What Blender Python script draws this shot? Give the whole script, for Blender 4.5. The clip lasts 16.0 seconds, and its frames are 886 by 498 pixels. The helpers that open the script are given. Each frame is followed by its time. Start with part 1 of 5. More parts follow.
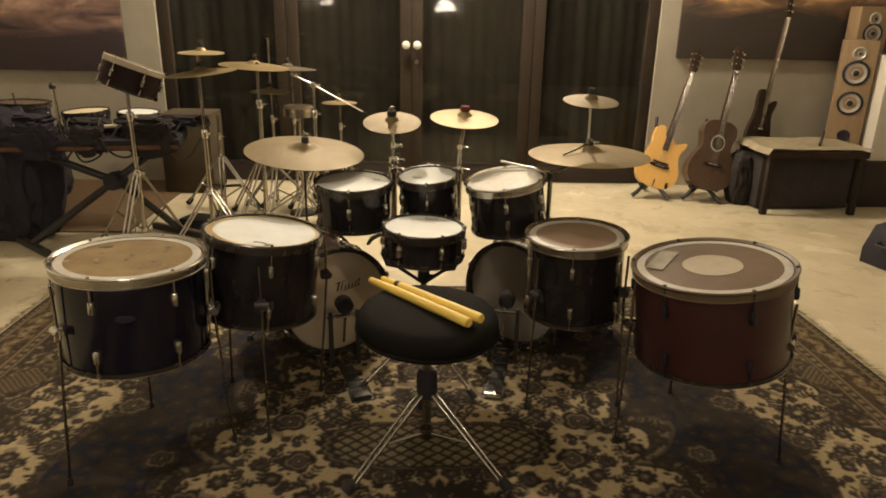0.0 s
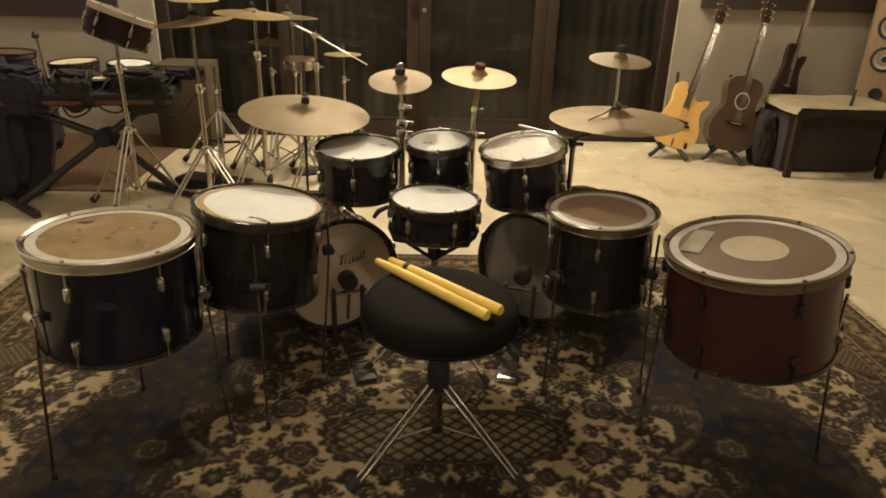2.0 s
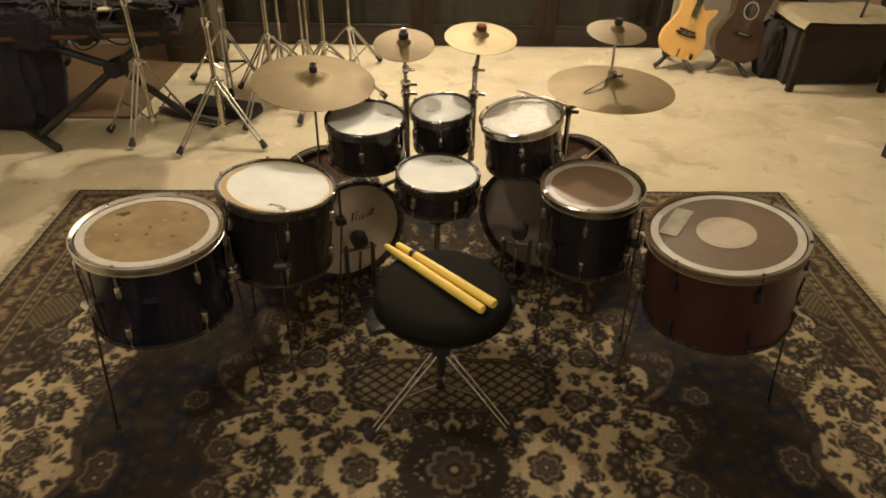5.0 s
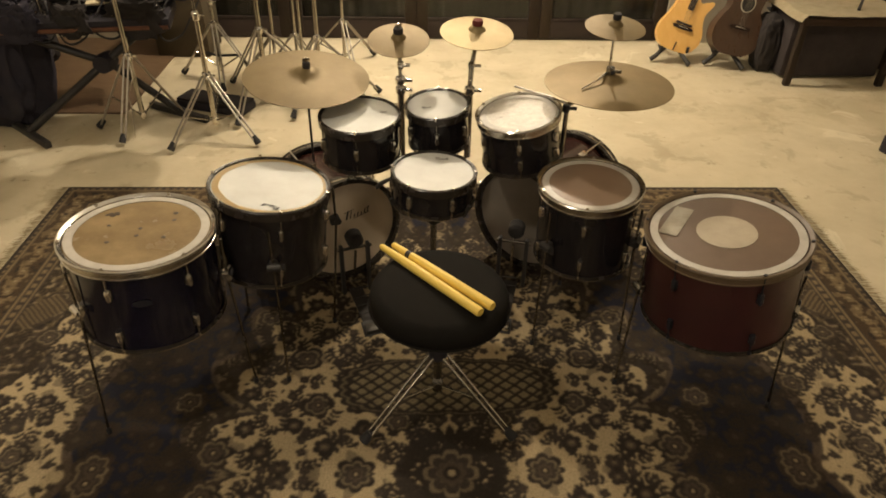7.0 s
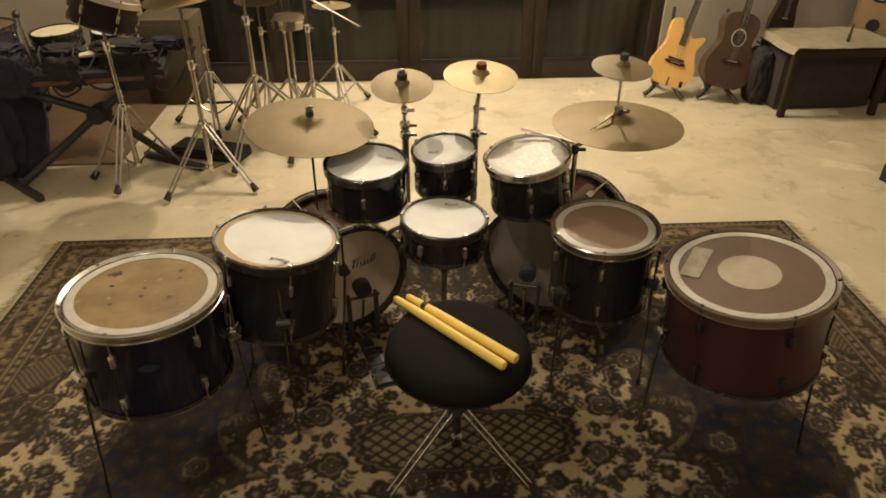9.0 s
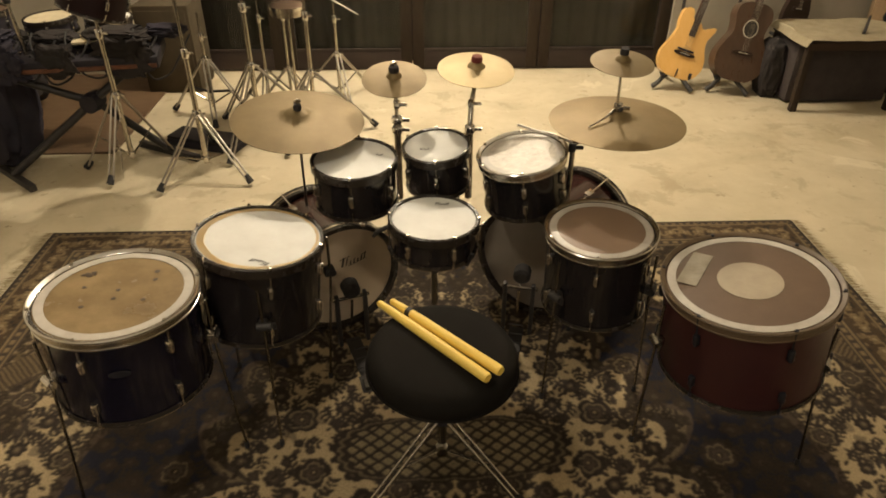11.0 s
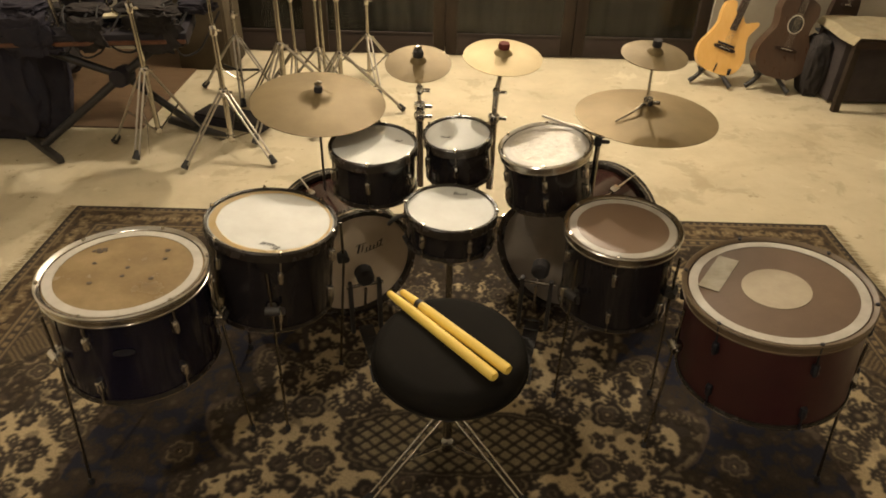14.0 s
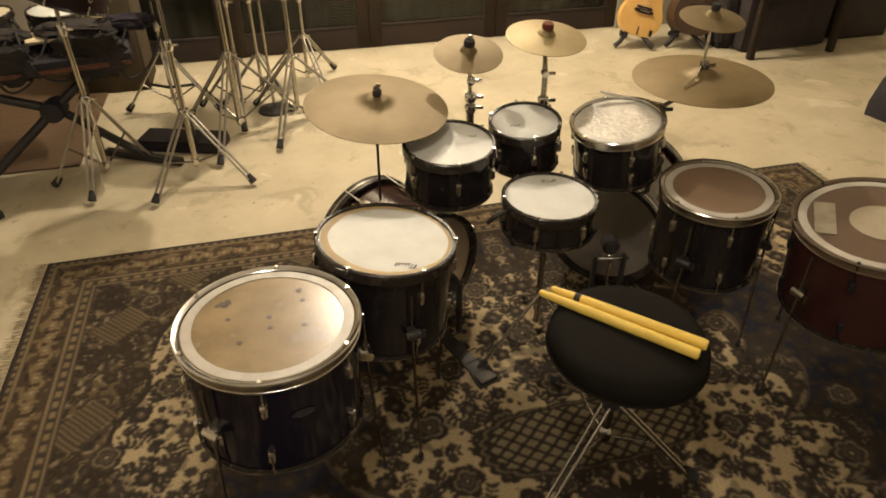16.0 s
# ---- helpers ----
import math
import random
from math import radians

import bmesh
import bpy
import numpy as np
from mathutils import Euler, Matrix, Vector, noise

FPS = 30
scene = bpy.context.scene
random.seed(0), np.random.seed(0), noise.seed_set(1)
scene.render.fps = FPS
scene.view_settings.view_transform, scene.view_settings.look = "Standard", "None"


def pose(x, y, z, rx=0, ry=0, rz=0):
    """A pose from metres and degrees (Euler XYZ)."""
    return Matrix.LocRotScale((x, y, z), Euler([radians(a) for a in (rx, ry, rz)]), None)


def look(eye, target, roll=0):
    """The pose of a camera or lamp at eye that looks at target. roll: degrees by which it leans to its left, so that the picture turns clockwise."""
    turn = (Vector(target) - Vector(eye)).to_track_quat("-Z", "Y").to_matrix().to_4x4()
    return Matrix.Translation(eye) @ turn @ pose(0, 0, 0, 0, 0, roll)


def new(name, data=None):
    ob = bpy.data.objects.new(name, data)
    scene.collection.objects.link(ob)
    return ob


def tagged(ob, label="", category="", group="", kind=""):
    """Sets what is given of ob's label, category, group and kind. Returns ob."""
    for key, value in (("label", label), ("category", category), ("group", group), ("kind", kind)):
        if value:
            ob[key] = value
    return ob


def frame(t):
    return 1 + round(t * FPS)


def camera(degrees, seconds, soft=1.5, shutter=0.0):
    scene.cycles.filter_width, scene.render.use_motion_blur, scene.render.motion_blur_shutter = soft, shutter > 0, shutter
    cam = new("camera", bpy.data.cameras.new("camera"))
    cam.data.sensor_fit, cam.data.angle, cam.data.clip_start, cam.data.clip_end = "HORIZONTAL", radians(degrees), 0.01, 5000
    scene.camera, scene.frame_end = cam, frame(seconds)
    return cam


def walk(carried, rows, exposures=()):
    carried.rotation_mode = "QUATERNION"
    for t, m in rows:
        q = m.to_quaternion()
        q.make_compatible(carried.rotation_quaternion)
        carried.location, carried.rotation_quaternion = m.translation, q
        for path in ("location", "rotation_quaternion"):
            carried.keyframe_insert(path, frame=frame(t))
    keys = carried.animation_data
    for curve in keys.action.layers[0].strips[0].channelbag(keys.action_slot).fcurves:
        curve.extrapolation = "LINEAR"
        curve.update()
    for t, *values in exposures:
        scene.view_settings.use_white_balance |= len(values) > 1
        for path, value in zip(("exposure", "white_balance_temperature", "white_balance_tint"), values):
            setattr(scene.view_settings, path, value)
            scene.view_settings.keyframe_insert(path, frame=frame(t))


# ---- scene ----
cam = camera(66.1, 16.0, soft=1.8)
PATH = [
    (0, (0.115, 0.083, 1.217), (0.023, 1.973, 0.568), 1.1),
    (0.5, (0.106, 0.102, 1.22), (0.0, 1.985, 0.553), 1.1),
    (1, (0.095, 0.131, 1.226), (-0.019, 2.002, 0.53), 1.4),
    (1.5, (0.084, 0.185, 1.222), (-0.021, 2.04, 0.481), 1.7),
    (2, (0.077, 0.274, 1.226), (-0.019, 2.11, 0.441), 1.6),
    (2.5, (0.086, 0.374, 1.27), (-0.024, 2.187, 0.433), 1.7),
    (3, (0.091, 0.37, 1.425), (-0.053, 2.151, 0.527), 1.2),
    (3.5, (0.117, 0.298, 1.555), (-0.033, 2.03, 0.567), 0.1),
    (4, (0.11, 0.245, 1.597), (-0.025, 1.955, 0.568), 0.8),
    (4.5, (0.098, 0.242, 1.603), (-0.024, 1.921, 0.523), 0.8),
    (4.7, (0.089, 0.247, 1.602), (-0.019, 1.911, 0.497), 0.9),
    (6.8, (0.076, 0.289, 1.597), (-0.002, 1.904, 0.421), 1.6),
    (7, (0.076, 0.296, 1.6), (-0.004, 1.93, 0.45), 1.3),
    (7.5, (0.07, 0.316, 1.611), (-0.011, 2.01, 0.551), 1.3),
    (8, (0.065, 0.336, 1.61), (-0.022, 2.038, 0.563), 1.5),
    (8.5, (0.057, 0.36, 1.605), (-0.03, 2.059, 0.554), 0.8),
    (9, (0.003, 0.364, 1.598), (-0.05, 2.057, 0.534), 0.1),
    (11.3, (0.064, 0.47, 1.594), (-0.027, 2.135, 0.489), 0.2),
    (11.5, (0.063, 0.481, 1.592), (-0.038, 2.141, 0.481), -0.0),
    (12, (0.057, 0.5, 1.589), (-0.053, 2.152, 0.468), -0.1),
    (12.5, (0.053, 0.511, 1.586), (-0.059, 2.157, 0.454), 0.0),
    (13, (0.057, 0.513, 1.587), (-0.058, 2.154, 0.449), -0.4),
    (13.5, (0.08, 0.511, 1.588), (-0.053, 2.15, 0.449), 0.1),
    (14, (0.096, 0.5, 1.581), (-0.067, 2.142, 0.451), 1.3),
    (14.5, (0.068, 0.499, 1.581), (-0.113, 2.146, 0.46), 1.3),
    (15, (-0.038, 0.522, 1.573), (-0.141, 2.176, 0.453), 3.6),
    (15.5, (-0.315, 0.526, 1.574), (-0.198, 2.166, 0.434), -1.6),
    (16, (-0.592, 0.6, 1.552), (-0.348, 2.215, 0.398), -0.2),
]
walk(cam, [(t, look(eye, target, roll)) for t, eye, target, roll in PATH])

# ---- world and lamps ----
world = bpy.data.worlds.new("night")
scene.world = world
world.use_nodes = True
world.node_tree.nodes["Background"].inputs["Color"].default_value = (0.25, 0.32, 0.5, 1)
world.node_tree.nodes["Background"].inputs["Strength"].default_value = 0.012
LAMP = Vector((0.40, 4.70, 2.58))
LAMP_3 = Vector((-0.56, 4.48, 2.66))
# added fill, out of view: brightens the drum fronts and the rug
FILL_LAMP = Vector((-0.72, 1.22, 2.42))
WARM = (1.0, 0.85, 0.65)


def point_lamp(name, place, watts, radius, colour):
    data = bpy.data.lights.new(name, "POINT")
    data.energy, data.shadow_soft_size, data.color = watts, radius, colour
    ob = new(name, data)
    ob.location = place
    return ob


point_lamp("pendant_bulb_light", LAMP, 132, 0.05, WARM)
point_lamp("far_bulb_light", LAMP_3, 178, 0.04, WARM)
# weak fill from the front, with no known source
point_lamp("front_fill_light", FILL_LAMP, 38, 0.06, (1.0, 0.87, 0.70))

# ---- materials ----


def mat(name, colour, rough=0.5, metal=0.0, second=None, scale=20.0, amount=0.5, bump=0.0, bump_scale=120.0, coat=0.0,
        transmission=0.0, stretch=(1, 1, 1), rough_vary=0.1, spec=0.5):
    """A node material: two colours mixed by noise at two scales, with fine relief and uneven gloss."""
    m = bpy.data.materials.new(name)
    m.use_nodes = True
    nt = m.node_tree
    bsdf = nt.nodes["Principled BSDF"]
    bsdf.inputs["Metallic"].default_value = metal
    bsdf.inputs["Coat Weight"].default_value = coat
    bsdf.inputs["Transmission Weight"].default_value = transmission
    bsdf.inputs["Specular IOR Level"].default_value = spec
    tex = nt.nodes.new("ShaderNodeTexCoord")
    mp = nt.nodes.new("ShaderNodeMapping")
    mp.inputs["Scale"].default_value = stretch
    nt.links.new(tex.outputs["Object"], mp.inputs["Vector"])
    big = nt.nodes.new("ShaderNodeTexNoise")
    big.inputs["Scale"].default_value, big.inputs["Detail"].default_value = scale, 6
    big.inputs["Roughness"].default_value = 0.65
    nt.links.new(mp.outputs["Vector"], big.inputs["Vector"])
    ramp = nt.nodes.new("ShaderNodeMapRange")
    ramp.inputs["From Min"].default_value, ramp.inputs["From Max"].default_value = 0.5 - 0.5 * amount * 0.6, 0.5 + 0.5 * amount * 0.6
    nt.links.new(big.outputs["Fac"], ramp.inputs["Value"])
    mix = nt.nodes.new("ShaderNodeMix")
    mix.data_type = "RGBA"
    second = second or tuple(c * 0.72 for c in colour)
    mix.inputs["A"].default_value, mix.inputs["B"].default_value = (*colour, 1), (*second, 1)
    nt.links.new(ramp.outputs["Result"], mix.inputs["Factor"])
    nt.links.new(mix.outputs["Result"], bsdf.inputs["Base Color"])
    rr = nt.nodes.new("ShaderNodeMapRange")
    rr.inputs["To Min"].default_value, rr.inputs["To Max"].default_value = max(0.02, rough - rough_vary), min(1, rough + rough_vary)
    nt.links.new(big.outputs["Fac"], rr.inputs["Value"])
    nt.links.new(rr.outputs["Result"], bsdf.inputs["Roughness"])
    if bump:
        fine = nt.nodes.new("ShaderNodeTexNoise")
        fine.inputs["Scale"].default_value, fine.inputs["Detail"].default_value = bump_scale, 4
        nt.links.new(mp.outputs["Vector"], fine.inputs["Vector"])
        bn = nt.nodes.new("ShaderNodeBump")
        bn.inputs["Strength"].default_value, bn.inputs["Distance"].default_value = bump, 0.004
        nt.links.new(fine.outputs["Fac"], bn.inputs["Height"])
        nt.links.new(bn.outputs["Normal"], bsdf.inputs["Normal"])
    return m


def emit(name, colour, strength):
    m = bpy.data.materials.new(name)
    m.use_nodes = True
    b = m.node_tree.nodes["Principled BSDF"]
    b.inputs["Base Color"].default_value = (*colour, 1)
    b.inputs["Emission Color"].default_value = (*colour, 1)
    b.inputs["Emission Strength"].default_value = strength
    return m


CHROME = mat("chrome", (0.82, 0.80, 0.76), 0.17, 1.0, (0.68, 0.65, 0.60), 25, 0.6, 0.02, 300, rough_vary=0.06)
DULL_CHROME = mat("worn_chrome", (0.56, 0.52, 0.45), 0.25, 1.0, (0.42, 0.385, 0.33), 14, 0.7, 0.02, 200, rough_vary=0.05)
BRUSHED = mat("scuffed_chrome", (0.46, 0.425, 0.365), 0.40, 1.0, (0.34, 0.31, 0.265), 16, 0.7, 0.05, 200, rough_vary=0.08)
DARK_CHROME = mat("tarnished_chrome", (0.36, 0.33, 0.285), 0.24, 1.0, (0.25, 0.23, 0.195), 18, 0.8, 0.02, 200, rough_vary=0.1)
BLACK_WRAP = mat("black_wrap", (0.0135, 0.0115, 0.0125), 0.13, 0.0, (0.019, 0.016, 0.0165), 6, 0.8, 0.03, 90)
BLACK_HOOP = mat("black_hoop", (0.022, 0.018, 0.015), 0.26, 0.0, (0.04, 0.032, 0.025), 30, 0.8, 0.05, 150)
NAVY_WRAP = mat("navy_wrap", (0.008, 0.0072, 0.016), 0.12, 0.0, (0.011, 0.0098, 0.020), 6, 0.8, 0.03, 90)
MAROON = mat("maroon_shell", (0.022, 0.008, 0.007), 0.5, 0.0, (0.014, 0.006, 0.006), 8, 0.8, 0.1, 90, spec=0.15)
RED_WRAP = mat("red_wrap", (0.054, 0.015, 0.014), 0.36, 0.0, (0.036, 0.011, 0.012), 5, 0.8, 0.03, 60)
BASS_WRAP = mat("bass_wrap", (0.042, 0.014, 0.010), 0.16, 0.0, (0.028, 0.010, 0.008), 6, 0.8, 0.02, 60, coat=0.4)
WHITE_HEAD = mat("coated_head", (0.675, 0.685, 0.645), 0.55, 0.0, (0.565, 0.565, 0.525), 9, 0.7, 0.10, 500)
HEAD_EDGE = mat("yellowed_edge", (0.74, 0.54, 0.22), 0.45, 0.0, (0.70, 0.58, 0.36), 14, 0.6)
BASS_HEAD = mat("tan_bass_head", (0.60, 0.495, 0.36), 0.32, 0.0, (0.50, 0.405, 0.29), 6, 0.8, 0.05, 120)
AMBER_HEAD = mat("amber_head", (0.305, 0.220, 0.112), 0.26, 0.0, (0.185, 0.128, 0.063), 5, 0.42, 0.05, 120, spec=0.4)
BROWN_HEAD = mat("brown_head", (0.19, 0.125, 0.08), 0.36, 0.0, (0.24, 0.165, 0.11), 5, 0.9, 0.05, 120, spec=0.35)
GREY_HEAD = mat("grey_head", (0.160, 0.106, 0.070), 0.42, 0.0, (0.116, 0.076, 0.051), 6, 0.9, 0.05, 120, spec=0.3)
SMOKE_HEAD = mat("smoke_head", (0.27, 0.235, 0.195), 0.24, 0.0, (0.20, 0.175, 0.145), 6, 0.9, 0.05, 120)
RING = mat("muffle_ring", (0.54, 0.51, 0.45), 0.42, 0.0, (0.40, 0.37, 0.31), 18, 0.7, 0.05, 200)
DOT = mat("centre_dot", (0.43, 0.37, 0.27), 0.45, 0.0, (0.35, 0.295, 0.21), 18, 0.7, 0.05, 200)
TAPE = mat("old_tape", (0.36, 0.32, 0.24), 0.4, 0.0, (0.22, 0.19, 0.13), 22, 0.6, 0.1, 120)
CRINKLE = mat("crinkled_film", (0.44, 0.40, 0.325), 0.34, 0.0, (0.62, 0.58, 0.49), 46, 0.6, 0.9, 75, rough_vary=0.14, spec=0.55)
BADGE = mat("dull_badge", (0.05, 0.05, 0.06), 0.45, 0.6, (0.02, 0.02, 0.025), 60, 0.9)
INK = mat("ink", (0.03, 0.025, 0.02), 0.6)
SMUDGE = mat("stick_smudge", (0.034, 0.022, 0.012), 0.5, 0.0, (0.085, 0.055, 0.028), 120, 0.9)
RUBBER = mat("rubber", (0.012, 0.012, 0.012), 0.75, 0.0, (0.022, 0.02, 0.02), 60, 0.8, 0.1)
FELT = mat("felt", (0.02, 0.018, 0.016), 0.95, 0.0, (0.035, 0.03, 0.028), 150, 0.9, 0.4, 400)
RED_FELT = mat("red_felt", (0.16, 0.03, 0.02), 0.9, 0.0, (0.10, 0.02, 0.015), 150, 0.9, 0.4, 400)
VINYL = mat("black_vinyl", (0.0085, 0.0075, 0.0062), 0.8, 0.0, (0.0125, 0.0108, 0.009), 12, 0.8, 0.25, 350, spec=0.06)
STICK = mat("hickory", (0.88, 0.64, 0.14), 0.5, 0.0, (0.80, 0.55, 0.10), 30, 0.8, 0.08, 200, stretch=(1, 1, 4))
STEEL_PLATE = mat("cast_plate", (0.075, 0.068, 0.06), 0.6, 1.0, (0.09, 0.085, 0.075), 40, 0.8, 0.2, 150)
BLACK_METAL = mat("black_metal", (0.022, 0.020, 0.019), 0.5, 0.2, (0.04, 0.036, 0.032), 30, 0.8, 0.08)
BLACK_PLASTIC = mat("black_plastic", (0.021, 0.019, 0.024), 0.6, 0.0, (0.032, 0.028, 0.034), 20, 0.8, 0.12, spec=0.25)
BLUE_CLOTH = mat("dark_blue_cloth", (0.027, 0.026, 0.038), 0.9, 0.0, (0.042, 0.037, 0.043), 9, 0.9, 0.5, 90, spec=0.1)
BLACK_CLOTH = mat("black_cloth", (0.028, 0.025, 0.024), 0.95, 0.0, (0.044, 0.038, 0.036), 8, 0.9, 0.5, 140, spec=0.1)
DRAPE = mat("faded_black_drape", (0.062, 0.052, 0.050), 0.95, 0.0, (0.042, 0.035, 0.035), 9, 0.7, 0.5, 90, spec=0.1)
CREAM_CLOTH = mat("cream_cloth", (0.62, 0.55, 0.38), 0.85, 0.0, (0.46, 0.39, 0.25), 14, 0.8, 0.35, 160)
GOLD_TOP = mat("honey_lacquer", (0.84, 0.52, 0.18), 0.22, 0.0, (0.78, 0.45, 0.13), 4, 0.8, 0.02, 60, coat=0.5, stretch=(9, 9, 1.5))
BROWN_TOP = mat("brown_lacquer", (0.082, 0.046, 0.028), 0.3, 0.0, (0.056, 0.032, 0.020), 5, 0.8, 0.02, 60, coat=0.3, stretch=(9, 9, 1.5))
DARK_WOOD = mat("dark_wood", (0.07, 0.030, 0.016), 0.5, 0.0, (0.04, 0.018, 0.010), 6, 0.8, 0.15, 90, stretch=(7, 7, 1))
RED_BROWN_WOOD = mat("red_brown_wood", (0.025, 0.013, 0.009), 0.6, 0.0, (0.017, 0.0095, 0.007), 6, 0.8, 0.12, 90, stretch=(1, 7, 7))
STRIP_WOOD = mat("worn_red_strip", (0.17, 0.066, 0.030), 0.4, 0.0, (0.07, 0.026, 0.014), 9, 0.5, 0.1, 90, stretch=(1, 5, 5))
SPEAKER_WOOD = mat("beech_veneer", (0.29, 0.195, 0.105), 0.5, 0.0, (0.23, 0.15, 0.08), 5, 0.8, 0.06, 80, stretch=(8, 8, 1))
TAN_HOOP = mat("tan_hoop", (0.13, 0.09, 0.05), 0.5, 0.0, (0.10, 0.065, 0.035), 30, 0.8, 0.1, 160)
BROWN_BOX = mat("brown_cabinet", (0.082, 0.064, 0.041), 0.85, 0.0, (0.062, 0.049, 0.031), 9, 0.8, 0.3, 160, spec=0.08)
ROSEWOOD = mat("fingerboard", (0.034, 0.022, 0.016), 0.6, 0.0, (0.04, 0.024, 0.016), 20, 0.8, spec=0.15)
PALE_WOOD = mat("pale_fingerboard", (0.17, 0.14, 0.09), 0.6, 0.0, (0.12, 0.10, 0.065), 20, 0.8)
BONE = mat("bone", (0.62, 0.58, 0.48), 0.4)
CONE = mat("silver_cone", (0.55, 0.52, 0.46), 0.35, 0.6, (0.42, 0.4, 0.36), 30, 0.7)
WHITE_PAINT = mat("white_paint", (0.64, 0.60, 0.51), 0.6, 0.0, (0.55, 0.505, 0.415), 3, 0.8, 0.1, 60)
KNOB = mat("porcelain", (0.85, 0.82, 0.74), 0.15)
CEILING = mat("ceiling_paint", (0.62, 0.60, 0.55), 0.9, 0.0, (0.56, 0.535, 0.49), 2, 0.7, 0.1)
WALL = mat("plaster", (0.40, 0.362, 0.285), 0.88, 0.0, (0.31, 0.278, 0.215), 2.2, 0.8, 0.25, 45)
DARK_WALL = mat("dark_plaster", (0.085, 0.075, 0.06), 0.9, 0.0, (0.065, 0.055, 0.045), 2.2, 0.8, 0.25, 45)
CURTAIN = mat("dark_curtain", (0.036, 0.029, 0.020), 0.95, 0.0, (0.024, 0.0195, 0.014), 5, 0.8, 0.3, 150, stretch=(3, 3, 1), spec=0.1)
DOOR_WOOD = mat("door_wood", (0.040, 0.029, 0.020), 0.7, 0.0, (0.028, 0.020, 0.0145), 6, 0.8, 0.15, 90, stretch=(7, 7, 1), spec=0.15)
BOARD = mat("floor_board", (0.125, 0.074, 0.036), 0.6, 0.0, (0.09, 0.053, 0.026), 6, 0.8, 0.1, 80, stretch=(1, 6, 1))
GLASS = mat("pane_glass", (0.9, 0.92, 0.9), 0.03, 0.0, (0.9, 0.92, 0.9), 3, 0.5, 0, transmission=1.0, rough_vary=0.01)
GLASS.node_tree.nodes["Principled BSDF"].inputs["IOR"].default_value = 1.33
LAMP_GLOW = emit("lamp_glow", (1.0, 0.87, 0.70), 62.0)


def brass(name, colour, second, rough, metal):
    """Cymbal bronze with lathe rings about the thing's axis."""
    m = mat(name, colour, rough, metal, second, 7, 0.8, rough_vary=0.1)
    nt = m.node_tree
    tex = nt.nodes.new("ShaderNodeTexCoord")
    sep = nt.nodes.new("ShaderNodeVectorMath")
    sep.operation = "LENGTH"
    flat = nt.nodes.new("ShaderNodeVectorMath")
    flat.operation = "MULTIPLY"
    flat.inputs[1].default_value = (1, 1, 0)
    nt.links.new(tex.outputs["Object"], flat.inputs[0])
    nt.links.new(flat.outputs["Vector"], sep.inputs[0])
    noi = nt.nodes.new("ShaderNodeTexNoise")
    noi.noise_dimensions = "1D"
    noi.inputs["Scale"].default_value, noi.inputs["Detail"].default_value = 260, 3
    nt.links.new(sep.outputs["Value"], noi.inputs["W"])
    bn = nt.nodes.new("ShaderNodeBump")
    bn.inputs["Strength"].default_value, bn.inputs["Distance"].default_value = 0.12, 0.002
    nt.links.new(noi.outputs["Fac"], bn.inputs["Height"])
    nt.links.new(bn.outputs["Normal"], nt.nodes["Principled BSDF"].inputs["Normal"])
    return m


BRONZE = brass("aged_bronze", (0.186, 0.133, 0.056), (0.139, 0.099, 0.042), 0.56, 0.45)
TAN_BRONZE = brass("tan_bronze", (0.232, 0.166, 0.072), (0.176, 0.126, 0.055), 0.55, 0.45)
DARK_BRONZE = brass("tarnished_bronze", (0.075, 0.056, 0.030), (0.055, 0.041, 0.022), 0.6, 0.4)
BRIGHT_BRONZE = brass("bright_bronze", (0.33, 0.255, 0.125), (0.26, 0.20, 0.095), 0.52, 0.5)


